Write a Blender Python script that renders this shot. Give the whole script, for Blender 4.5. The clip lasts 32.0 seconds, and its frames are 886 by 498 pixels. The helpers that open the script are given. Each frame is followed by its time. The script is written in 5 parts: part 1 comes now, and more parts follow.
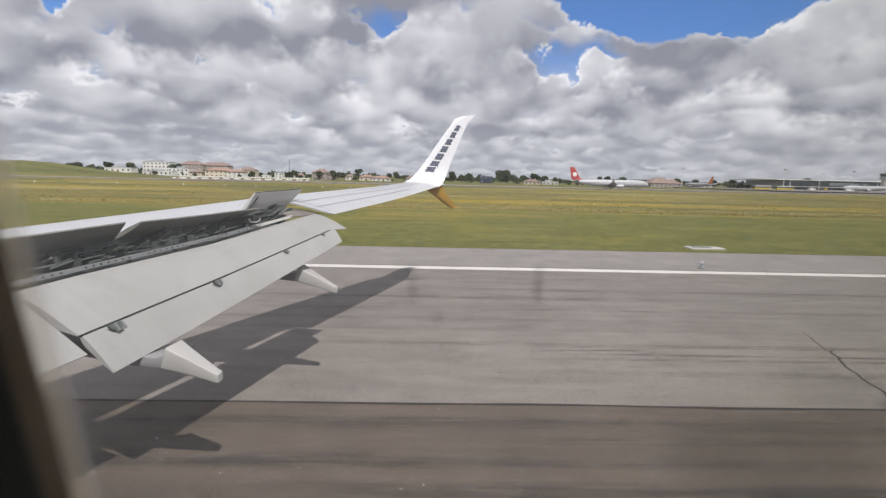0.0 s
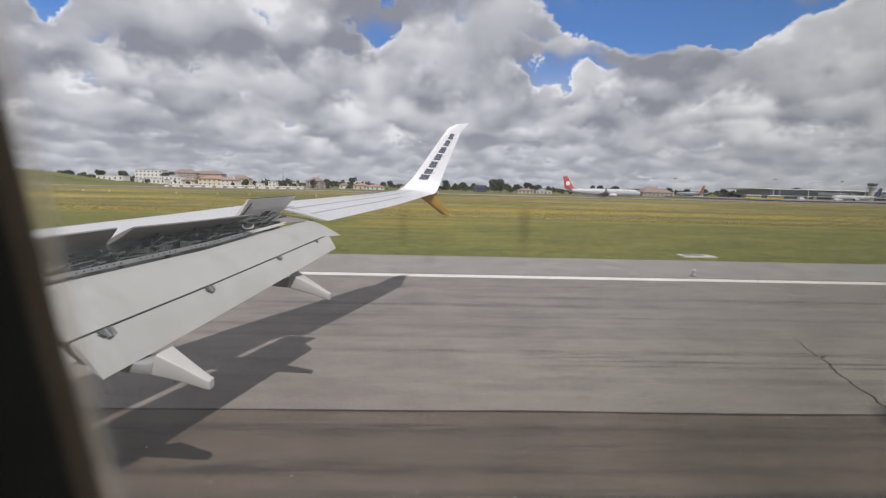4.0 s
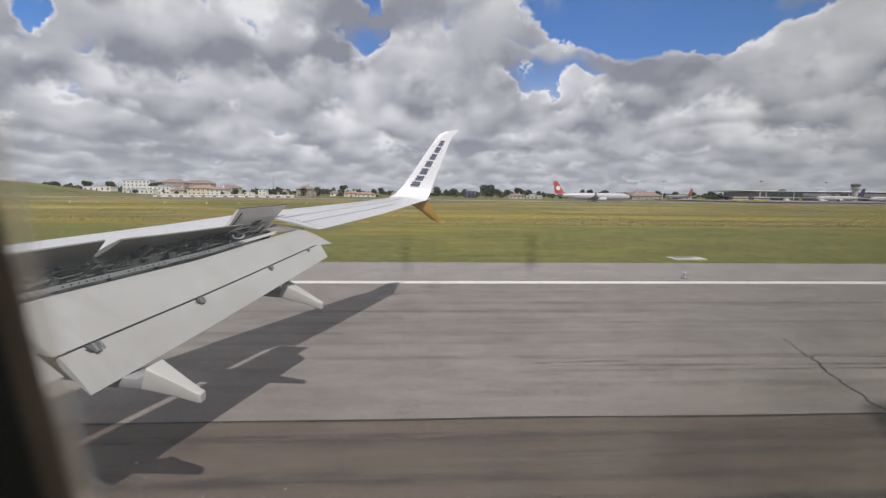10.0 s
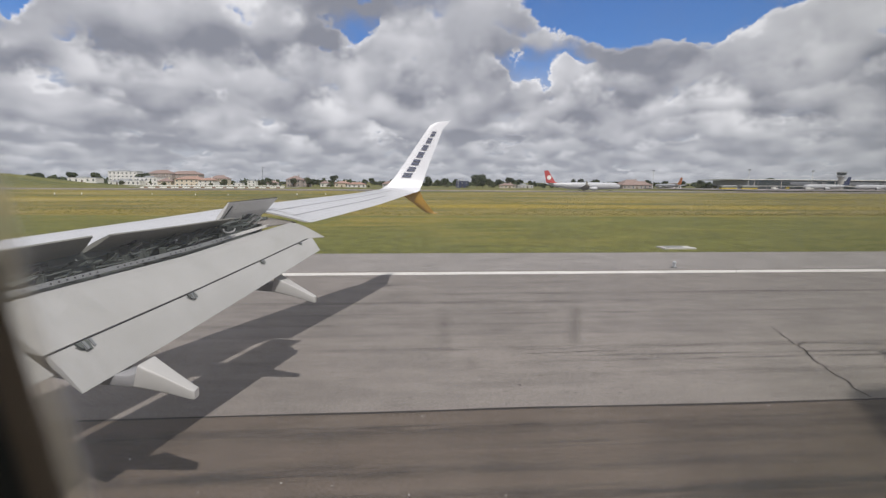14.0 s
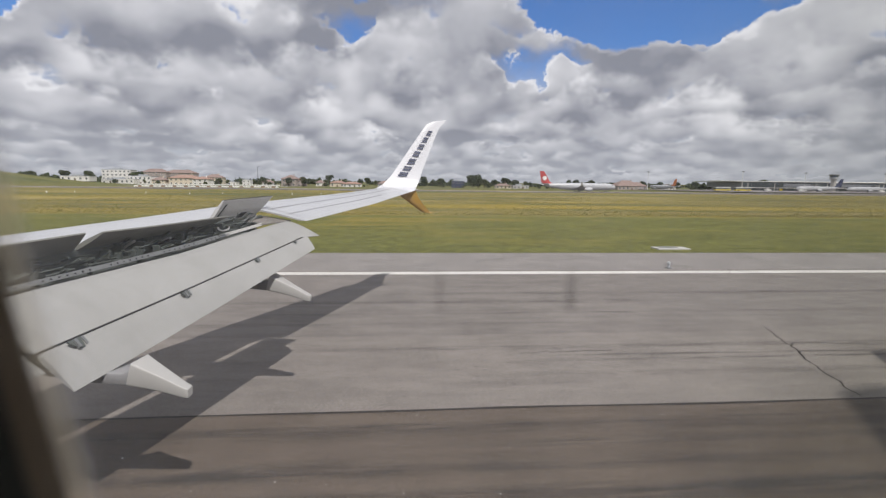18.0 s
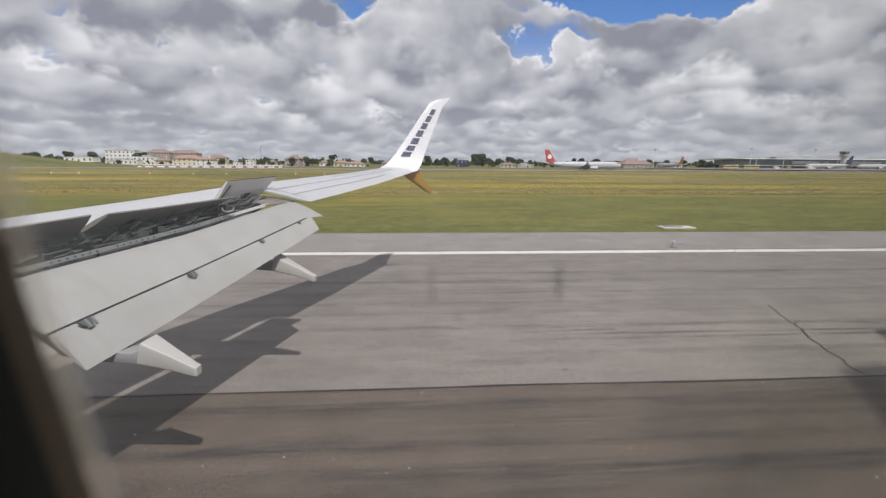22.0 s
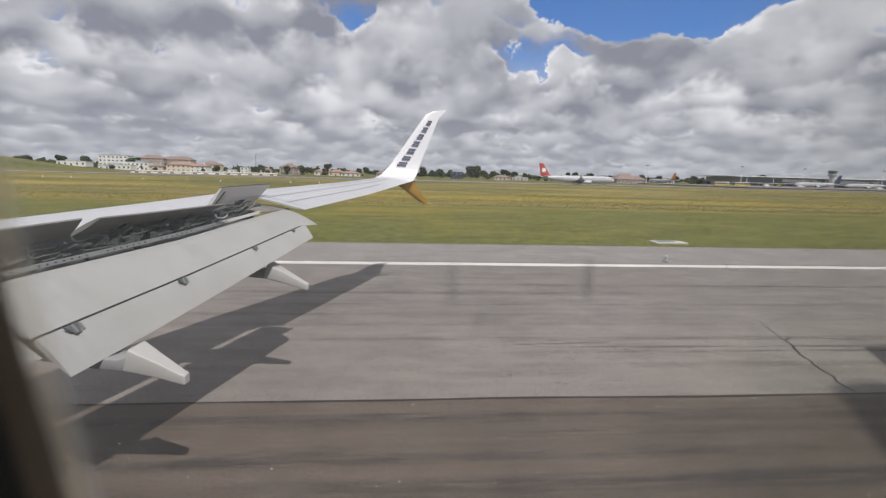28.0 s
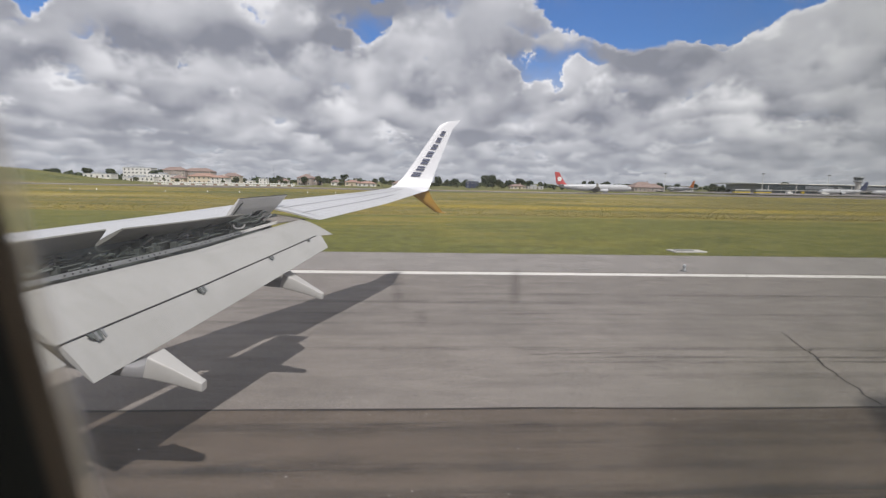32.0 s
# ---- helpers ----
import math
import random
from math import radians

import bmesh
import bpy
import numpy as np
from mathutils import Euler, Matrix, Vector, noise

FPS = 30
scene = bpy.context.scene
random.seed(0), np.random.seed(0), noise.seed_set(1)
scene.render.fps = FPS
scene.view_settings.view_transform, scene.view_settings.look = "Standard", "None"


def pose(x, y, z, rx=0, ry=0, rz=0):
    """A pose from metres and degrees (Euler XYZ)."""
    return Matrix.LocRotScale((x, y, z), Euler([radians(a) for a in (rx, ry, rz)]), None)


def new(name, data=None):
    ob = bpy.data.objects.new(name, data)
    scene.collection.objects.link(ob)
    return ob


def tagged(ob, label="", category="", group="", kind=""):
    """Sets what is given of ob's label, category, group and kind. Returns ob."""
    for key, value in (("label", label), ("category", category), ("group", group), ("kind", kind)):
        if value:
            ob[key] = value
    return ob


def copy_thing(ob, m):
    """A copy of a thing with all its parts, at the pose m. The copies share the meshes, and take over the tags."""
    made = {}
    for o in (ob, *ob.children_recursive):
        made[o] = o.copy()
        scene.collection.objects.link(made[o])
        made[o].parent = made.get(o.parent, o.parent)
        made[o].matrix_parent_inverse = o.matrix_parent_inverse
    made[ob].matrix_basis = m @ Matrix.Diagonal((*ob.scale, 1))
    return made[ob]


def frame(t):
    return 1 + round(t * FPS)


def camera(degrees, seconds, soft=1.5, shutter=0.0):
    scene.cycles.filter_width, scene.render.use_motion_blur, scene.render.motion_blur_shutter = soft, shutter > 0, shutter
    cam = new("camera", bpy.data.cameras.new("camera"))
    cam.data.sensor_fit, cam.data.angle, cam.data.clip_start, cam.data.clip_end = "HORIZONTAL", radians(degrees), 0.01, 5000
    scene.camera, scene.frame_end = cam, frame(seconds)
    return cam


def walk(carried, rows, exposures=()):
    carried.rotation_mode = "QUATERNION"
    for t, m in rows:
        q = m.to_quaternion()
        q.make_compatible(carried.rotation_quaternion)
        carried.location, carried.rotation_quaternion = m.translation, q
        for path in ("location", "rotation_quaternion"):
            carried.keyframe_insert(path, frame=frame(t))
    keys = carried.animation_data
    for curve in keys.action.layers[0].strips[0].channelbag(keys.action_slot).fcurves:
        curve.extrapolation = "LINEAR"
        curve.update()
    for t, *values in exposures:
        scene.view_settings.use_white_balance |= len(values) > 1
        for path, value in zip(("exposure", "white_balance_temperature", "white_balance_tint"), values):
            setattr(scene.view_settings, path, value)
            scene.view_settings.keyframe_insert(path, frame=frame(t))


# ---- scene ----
# Camera: held in a cabin seat behind the wing, looking out of a window.
# x runs aft along the runway, y outwards from the aircraft, z up from the tarmac.
cam = camera(88.0, 32.0, soft=1.3)
cam.data.dof.use_dof = True
cam.data.dof.focus_distance = 9.0
cam.data.dof.aperture_fstop = 2.8

# seconds, x, y, z, yaw, pitch, roll
WAY = [
    (0.0, 0.032, -0.026, 3.909, -1.096, -8.747, 1.279),
    (0.5, 0.052, -0.049, 3.887, -0.070, -8.809, 1.090),
    (1.0, 0.067, -0.067, 3.870, -0.155, -9.064, 0.460),
    (1.5, 0.042, -0.038, 3.817, -1.005, -8.138, -0.301),
    (2.0, 0.043, -0.037, 3.857, -1.681, -8.042, 0.333),
    (2.5, 0.045, -0.041, 3.871, -1.675, -7.771, 0.499),
    (3.0, 0.030, -0.037, 3.870, -1.046, -7.775, 0.561),
    (3.5, 0.041, -0.050, 3.875, -0.941, -7.834, 1.184),
    (5.5, 0.001, 0.002, 3.848, -5.001, -6.735, 0.869),
    (6.0, 0.010, -0.007, 3.840, -4.746, -6.890, 0.930),
    (6.5, 0.014, -0.019, 3.850, -3.578, -7.109, 1.442),
    (7.0, 0.026, -0.028, 3.861, -3.759, -6.901, 1.242),
    (7.5, 0.004, -0.004, 3.885, -4.352, -6.862, 1.004),
    (8.0, -0.009, 0.006, 3.890, -5.251, -6.586, 1.013),
    (8.5, -0.019, 0.016, 3.903, -5.421, -6.456, 0.909),
    (9.0, -0.010, 0.005, 3.911, -4.853, -6.664, 1.048),
    (9.5, 0.004, -0.008, 3.909, -3.982, -6.730, 0.907),
    (10.0, 0.028, -0.031, 3.884, -2.838, -6.863, 0.603),
    (10.5, 0.030, -0.035, 3.884, -2.393, -6.952, 0.848),
    (11.0, 0.028, -0.035, 3.900, -2.633, -7.115, 0.662),
    (11.5, 0.009, -0.014, 3.894, -3.748, -6.886, 0.415),
    (12.0, -0.002, -0.000, 3.909, -4.417, -7.021, 0.255),
    (12.5, -0.004, 0.001, 3.904, -4.597, -6.725, 0.093),
    (13.0, -0.001, -0.002, 3.900, -4.411, -7.312, 0.168),
    (13.5, 0.000, -0.004, 3.913, -4.067, -7.727, 0.145),
    (14.0, 0.003, -0.009, 3.927, -3.901, -8.090, 0.354),
    (14.5, 0.002, -0.007, 3.915, -3.861, -7.976, 0.142),
    (16.5, -0.006, 0.001, 3.914, -4.761, -7.892, 0.435),
    (17.0, 0.000, -0.006, 3.928, -4.682, -8.041, 0.544),
    (17.5, -0.003, -0.003, 3.916, -4.370, -8.265, 0.397),
    (18.0, 0.003, -0.010, 3.908, -4.472, -8.073, 0.644),
    (18.5, 0.001, -0.006, 3.921, -4.886, -8.267, 0.608),
    (19.0, -0.016, 0.012, 3.918, -5.367, -8.203, 0.660),
    (19.5, 0.000, -0.009, 3.920, -5.446, -8.444, 0.622),
    (20.0, -0.011, 0.004, 3.917, -5.510, -9.032, 0.580),
    (20.5, -0.008, -0.001, 3.931, -5.405, -9.698, 0.652),
    (21.0, 0.002, -0.010, 3.924, -4.814, -10.133, 0.608),
    (21.5, 0.011, -0.022, 3.931, -4.420, -10.599, 0.600),
    (22.0, 0.009, -0.018, 3.916, -3.955, -10.606, 0.353),
    (22.5, 0.017, -0.029, 3.926, -3.593, -10.784, 0.448),
    (23.0, 0.022, -0.031, 3.904, -3.194, -10.536, 0.493),
    (23.5, 0.023, -0.034, 3.916, -3.295, -10.684, 0.424),
    (24.0, 0.019, -0.027, 3.901, -3.575, -10.480, 0.351),
    (24.5, 0.017, -0.025, 3.910, -4.021, -10.393, 0.581),
    (26.5, 0.017, -0.023, 3.906, -4.511, -10.131, 1.078),
    (27.0, -0.001, -0.003, 3.918, -4.644, -10.018, 1.390),
    (27.5, 0.004, -0.011, 3.917, -4.690, -9.676, 1.458),
    (28.0, -0.004, -0.000, 3.903, -4.755, -9.211, 1.488),
    (28.5, -0.003, 0.001, 3.903, -4.802, -8.904, 1.597),
    (29.0, -0.005, 0.001, 3.914, -4.959, -8.817, 1.422),
    (29.5, 0.001, -0.004, 3.904, -4.735, -8.454, 1.489),
    (30.0, -0.005, 0.002, 3.915, -4.679, -8.362, 1.521),
    (30.5, 0.003, -0.009, 3.913, -4.426, -8.392, 1.439),
    (31.0, 0.008, -0.012, 3.894, -4.019, -8.173, 1.116),
    (31.5, 0.017, -0.022, 3.898, -3.406, -8.199, 0.992),
    (32.0, 0.034, -0.042, 3.911, -2.782, -8.092, 1.070),
]


def aim(x, y, z, yaw, pitch, roll):
    return pose(x, y, z, 90 + pitch, 0, yaw) @ pose(0, 0, 0, 0, 0, roll)


walk(cam, [(r[0], aim(*r[1:])) for r in WAY], exposures=[(0.0, 0.16, 6500, 11.8), (2.0, 0.06, 6500, 11.8), (3.5, 0.04, 6500, 11.8), (6.0, 0.02, 6500, 11.8), (7.5, -0.01, 6500, 11.8), (9.0, 0.02, 6500, 11.8), (12.0, -0.01, 6500, 11.8), (14.0, 0.0, 6500, 11.8), (18.0, 0.04, 6500, 11.8), (20.0, 0.02, 6500, 11.8), (22.0, 0.08, 6500, 11.8), (24.0, 0.1, 6500, 11.8), (24.5, 0.09, 6500, 11.8), (27.0, 0.02, 6500, 11.8), (30.0, 0.02, 6500, 11.8), (32.0, 0.04, 6500, 11.8)])

# ---- light ----
SUN_WAY = Vector((-0.34, 0.615, -1.0)).normalized()
sun_data = bpy.data.lights.new("sun", "SUN")
sun_data.energy, sun_data.angle, sun_data.color = 3.9, radians(1.0), (1.0, 0.96, 0.91)
sun = new("sun", sun_data)
sun.rotation_euler = SUN_WAY.to_track_quat("-Z", "Y").to_euler()

world = bpy.data.worlds.new("sky")
scene.world = world
world.use_nodes = True
wn, wl = world.node_tree.nodes, world.node_tree.links
wn.clear()


class Net:
    """Short notation for building node trees."""

    def __init__(self, tree):
        self.tree = tree

    def node(self, kind, **sets):
        n = self.tree.nodes.new(kind)
        for k, v in sets.items():
            setattr(n, k, v)
        return n

    def put(self, socket, value):
        if isinstance(value, bpy.types.NodeSocket):
            self.tree.links.new(value, socket)
        elif value is not None:
            socket.default_value = value

    def math(self, op, a, b=None, c=None, clamp=False):
        n = self.node("ShaderNodeMath", operation=op, use_clamp=clamp)
        for s, v in zip(n.inputs, (a, b, c)):
            self.put(s, v)
        return n.outputs[0]

    def vec(self, op, a, b=None, c=None):
        n = self.node("ShaderNodeVectorMath", operation=op)
        for s, v in zip(n.inputs, (a, b)):
            self.put(s, v)
        if c is not None:
            self.put(n.inputs["Scale"], c)
        return n.outputs["Value"] if op in ("DOT_PRODUCT", "LENGTH", "DISTANCE") else n.outputs[0]

    def noise(self, vector, scale, detail=4.0, rough=0.5, distort=0.0):
        n = self.node("ShaderNodeTexNoise")
        self.put(n.inputs["Vector"], vector)
        for k, v in (("Scale", scale), ("Detail", detail), ("Roughness", rough), ("Distortion", distort)):
            n.inputs[k].default_value = v
        return n.outputs["Fac"]

    def step(self, x, lo, hi, a=0.0, b=1.0):
        n = self.node("ShaderNodeMapRange", interpolation_type="SMOOTHSTEP")
        for s, v in zip(n.inputs, (x, lo, hi, a, b)):
            self.put(s, v)
        return n.outputs[0]

    def mix(self, f, a, b):
        n = self.node("ShaderNodeMix", data_type="RGBA")
        self.put(n.inputs["Factor"], f)
        for s, v in ((n.inputs["A"], a), (n.inputs["B"], b)):
            s2 = [i for i in n.inputs if i.type == "RGBA" and i.name == s.name][0]
            self.put(s2, (*v, 1) if isinstance(v, tuple) and len(v) == 3 else v)
        return [o for o in n.outputs if o.type == "RGBA"][0]

    def xyz(self, v):
        n = self.node("ShaderNodeSeparateXYZ")
        self.put(n.inputs[0], v)
        return n.outputs

    def join(self, x, y, z):
        n = self.node("ShaderNodeCombineXYZ")
        for s, v in zip(n.inputs, (x, y, z)):
            self.put(s, v)
        return n.outputs[0]


w = Net(world.node_tree)
way = w.node("ShaderNodeTexCoord").outputs["Generated"]
dx, dy, dz = w.xyz(way)
az = w.math("ARCTAN2", dx, dy)
hi = w.math("MAXIMUM", dz, 0.0)
# heaped clouds in rows, far ones first: grey flat bases, bright billowing tops
def gap(a0, e0, ra, re):
    """Near 1 inside an oval patch of the sky, falling to 0 outside."""
    u = w.math("DIVIDE", w.math("SUBTRACT", az, a0), ra)
    v = w.math("DIVIDE", w.math("SUBTRACT", dz, e0), re)
    return w.step(w.math("SQRT", w.math("ADD", w.math("MULTIPLY", u, u), w.math("MULTIPLY", v, v))), 0.45, 1.5, 1.0, 0.0)


clear = w.math("MULTIPLY", gap(0.46, 0.330, 0.24, 0.080), 1.7)
clear = w.math("ADD", clear, w.math("MULTIPLY", gap(-0.61, 0.255, 0.08, 0.05), 0.9))
clear = w.math("ADD", clear, w.math("MULTIPLY", gap(-0.11, 0.37, 0.045, 0.08), 1.2))

sky = w.node("ShaderNodeTexSky", sky_type="NISHITA")
sky.sun_disc = False
sky.sun_elevation = math.asin(-SUN_WAY.z)
sky.sun_rotation = math.atan2(-SUN_WAY.x, -SUN_WAY.y)
deep = w.node("ShaderNodeMix", data_type="RGBA", blend_type="MULTIPLY")
deep.inputs["Factor"].default_value = 1.0
w.put(deep.inputs[6], sky.outputs[0])
w.put(deep.inputs[7], (0.050, 0.084, 0.132, 1.0))
shade = deep.outputs[2]
GREY, WHITE = (0.254, 0.270, 0.318), (0.82, 0.83, 0.86)
# the deck overhead, above the rows
veil = w.noise(w.vec("MULTIPLY", way, (1.0, 1.0, 0.6)), 3.0, 6.0, 0.55)
shade = w.mix(w.math("MULTIPLY", w.step(dz, 0.42, 0.60), w.step(veil, 0.36, 0.46)), shade, w.mix(w.step(veil, 0.4, 0.7), GREY, WHITE))
shade = w.mix(w.step(dz, 0.13, 0.27, 0.9, 0.0), shade, (0.50, 0.52, 0.57))

for k, ek in enumerate((0.008, 0.022, 0.037, 0.057, 0.083, 0.118, 0.163, 0.222, 0.300, 0.40, 0.52)):
    size = 0.62 * ek + 0.012
    wide_ = size * (1.22 + max(0.0, 1.1 * (1.0 - ek / 0.15)))
    q = w.join(w.math("DIVIDE", az, wide_), w.math("DIVIDE", dz, size), 3.7 * k + 2.0)
    curl = w.node("ShaderNodeTexNoise")
    w.put(curl.inputs["Vector"], q)
    for key, val in (("Scale", 1.45), ("Detail", 6.0), ("Roughness", 0.55)):
        curl.inputs[key].default_value = val
    cx, cy, cz = w.xyz(w.vec("SUBTRACT", curl.outputs["Color"], (0.5, 0.5, 0.5)))
    along = w.math("ADD", w.math("DIVIDE", az, wide_), w.math("MULTIPLY", cx, 3.0))
    up_ = w.math("DIVIDE", w.math("SUBTRACT", dz, ek), size)
    tall = w.noise(w.join(along, 5.1 * k + 2.0, 0.0), 0.8, 3.0, 0.5)
    top = w.math("SUBTRACT", w.math("MULTIPLY_ADD", w.math("SUBTRACT", tall, 0.5), 3.8, 1.15), clear)
    v = w.math("MULTIPLY_ADD", cy, 3.0, up_)
    left = w.math("SUBTRACT", top, v)
    base = w.math("MULTIPLY_ADD", cz, 1.7, up_)
    cover = w.math("MULTIPLY", w.step(left, 0.0, 0.22), w.step(base, -0.20, 0.20))
    rim = w.step(left, 0.0, 0.5, 0.40, 0.0)
    swell = w.math("SUBTRACT", w.noise(w.vec("ADD", q, (11.0, 4.0, 0.0)), 1.15, 1.5, 0.45), 0.5)
    height = w.math("ADD", up_, w.math("MULTIPLY_ADD", swell, 2.6, w.math("MULTIPLY", cy, 1.1)))
    tone = w.math("ADD", w.math("MULTIPLY_ADD", height, 0.85, 0.11), w.math("MULTIPLY_ADD", cz, 0.35, rim), clamp=True)
    shade = w.mix(cover, shade, w.mix(tone, GREY, WHITE))
haze = w.step(dz, 0.0, 0.15, 0.66, 0.0)
shade = w.mix(haze, shade, (0.44, 0.465, 0.51))
cloud_bg = w.node("ShaderNodeBackground")
w.put(cloud_bg.inputs[0], shade)
cloud_bg.inputs[1].default_value = 1.0
w.put(w.node("ShaderNodeOutputWorld").inputs[0], cloud_bg.outputs[0])


# ---- materials ----
def material(name, rough=0.6, metal=0.0):
    m = bpy.data.materials.new(name)
    m.use_nodes = True
    n = Net(m.node_tree)
    b = m.node_tree.nodes["Principled BSDF"]
    if rough > 0.55:
        b.inputs["Specular IOR Level"].default_value = 0.2
    b.inputs["Roughness"].default_value, b.inputs["Metallic"].default_value = rough, metal
    pos = n.node("ShaderNodeNewGeometry").outputs["Position"]
    return m, n, b, pos


def bump(n, b, height, strength, distance):
    k = n.node("ShaderNodeBump")
    k.inputs["Strength"].default_value, k.inputs["Distance"].default_value = strength, distance
    n.put(k.inputs["Height"], height)
    n.put(b.inputs["Normal"], k.outputs[0])


def plain(name, color, rough=0.6, metal=0.0, grain=30.0, vary=0.12, stain=1.2, dirt=0.1):
    """Paint, plastic, stone: grain and broader stains over one base colour."""
    m, n, b, pos = material(name, rough, metal)
    g = n.noise(pos, grain, 3.0)
    s = n.noise(pos, stain, 5.0, 0.6)
    f = n.math("ADD", n.math("MULTIPLY", n.math("SUBTRACT", g, 0.5), vary * 2), n.math("MULTIPLY", n.math("SUBTRACT", s, 0.5), dirt * 4))
    dark, light = tuple(c * 0.62 for c in color), tuple(min(1.0, c * 1.22) for c in color)
    n.put(b.inputs["Base Color"], n.mix(n.math("ADD", f, 0.6, clamp=True), dark, light))
    bump(n, b, g, 0.15, 0.01)
    return m


def tarmac(name, low, high, streak=0.5, grain=1.0):
    """Worn asphalt: stone grain, broad stains and long wear streaks along the runway."""
    m, n, b, pos = material(name, 0.85)
    stone = n.noise(pos, 26.0, 4.0, 0.7)
    patch = n.noise(pos, 0.55, 5.0, 0.6)
    long_ = n.noise(n.vec("MULTIPLY", pos, (0.035, 1.0, 1.0)), 1.7, 6.0, 0.62)
    worn = n.noise(n.vec("MULTIPLY", pos, (0.3, 1.2, 1.0)), 2.4, 4.0, 0.6)
    f = n.math("ADD", n.math("MULTIPLY", n.math("SUBTRACT", long_, 0.5), 1.15 * streak), n.math("MULTIPLY", n.math("SUBTRACT", patch, 0.5), 0.85))
    f = n.math("ADD", f, n.math("MULTIPLY", n.math("SUBTRACT", worn, 0.5), 0.65))
    f = n.math("ADD", f, n.math("MULTIPLY", n.math("SUBTRACT", stone, 0.5), 2.6 * grain))
    chip = n.noise(pos, 75.0, 2.0, 0.5)
    f = n.math("ADD", f, n.math("MULTIPLY", n.math("SUBTRACT", chip, 0.5), 2.2 * grain))
    f = n.math("ADD", f, n.math("MULTIPLY", n.step(n.noise(pos, 9.0, 2.0), 0.70, 0.76), 0.5))
    n.put(b.inputs["Base Color"], n.mix(n.math("ADD", f, 0.5, clamp=True), low, high))
    bump(n, b, stone, 0.5, 0.02)
    return m


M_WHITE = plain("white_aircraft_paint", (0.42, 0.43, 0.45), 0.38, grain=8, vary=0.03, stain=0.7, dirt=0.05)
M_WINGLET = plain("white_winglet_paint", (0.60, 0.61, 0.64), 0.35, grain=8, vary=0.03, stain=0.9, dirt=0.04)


def flap_paint():
    """Off-white flap paint: grimy streaks along the airflow, oily blotches, faint speckle."""
    m, n, b, pos = material("weathered_flap_paint", 0.66)
    run = n.noise(n.vec("MULTIPLY", pos, (0.35, 7.0, 0.35)), 1.6, 5.0, 0.6)
    blot = n.noise(pos, 1.4, 6.0, 0.62, 0.4)
    speck = n.noise(pos, 38.0, 2.0)
    f = n.math("ADD", n.math("MULTIPLY", n.math("SUBTRACT", run, 0.5), 0.28), n.math("MULTIPLY", n.math("SUBTRACT", blot, 0.5), 0.75))
    f = n.math("ADD", f, n.math("MULTIPLY", n.math("SUBTRACT", speck, 0.5), 0.14))
    col = n.mix(n.math("ADD", f, 0.6, clamp=True), (0.200, 0.198, 0.186), (0.350, 0.352, 0.345))
    spot = n.step(n.noise(n.vec("ADD", pos, (4.0, 1.0, 2.0)), 3.6, 3.0, 0.6), 0.66, 0.76)
    n.put(b.inputs["Base Color"], n.mix(n.math("MULTIPLY", spot, 0.28), col, (0.16, 0.145, 0.12)))
    bump(n, b, speck, 0.1, 0.01)
    return m


M_FLAP = flap_paint()
M_FAIR = plain("light_fairing_paint", (0.39, 0.385, 0.37), 0.55, grain=9, vary=0.04, stain=1.5, dirt=0.09)
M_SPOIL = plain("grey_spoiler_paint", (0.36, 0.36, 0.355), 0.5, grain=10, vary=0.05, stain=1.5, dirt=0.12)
# inboard spoiler undersides: their shade is painted in as a darker olive grey
M_SPOIL_SHADE = plain("shaded_olive_spoiler_paint", (0.185, 0.185, 0.165), 0.6, grain=10, vary=0.08, stain=2.0, dirt=0.2)
M_NOSE = plain("dark_grey_fairing_paint", (0.25, 0.25, 0.255), 0.6)
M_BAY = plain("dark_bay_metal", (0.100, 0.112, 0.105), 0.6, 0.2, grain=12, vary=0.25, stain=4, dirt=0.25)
M_STEEL = plain("bare_metal", (0.42, 0.42, 0.41), 0.4, 0.6, grain=20, vary=0.1)
M_LIP = plain("grey_metal_strip", (0.205, 0.213, 0.215), 0.5, 0.3, grain=15, vary=0.08)
M_PLATE = plain("weathered_metal_plate", (0.20, 0.185, 0.17), 0.6, 0.2, grain=18, vary=0.2, stain=5, dirt=0.25)
M_CLUTTER = plain("dark_green_primer", (0.064, 0.074, 0.067), 0.6, grain=20, vary=0.25, stain=6, dirt=0.3)
M_SEAL = plain("black_rubber", (0.035, 0.035, 0.037), 0.7)
M_LINE = plain("panel_gap", (0.27, 0.275, 0.285), 0.7)
M_GOLD = plain("golden_yellow_paint", (0.42, 0.25, 0.045), 0.45, grain=8, vary=0.04, dirt=0.06)
M_NAVY = plain("navy_lettering", (0.03, 0.04, 0.09), 0.45)
M_TRIM = plain("dark_window_trim", (0.23, 0.23, 0.195), 0.6)
M_GASKET = plain("brown_window_gasket", (0.62, 0.50, 0.36), 0.7)
M_LINING = plain("cabin_lining", (0.30, 0.30, 0.29), 0.7)
M_RUNWAY = tarmac("runway_asphalt", (0.047, 0.037, 0.029), (0.148, 0.119, 0.096), 0.85)
M_LIGHT = tarmac("light_asphalt_lane", (0.106, 0.095, 0.086), (0.268, 0.241, 0.219), 0.3)
M_DARK = tarmac("dark_asphalt_lane", (0.091, 0.082, 0.075), (0.244, 0.220, 0.202), 0.45)
M_SHOULDER = tarmac("shoulder_asphalt", (0.127, 0.118, 0.111), (0.288, 0.268, 0.252), 0.35)


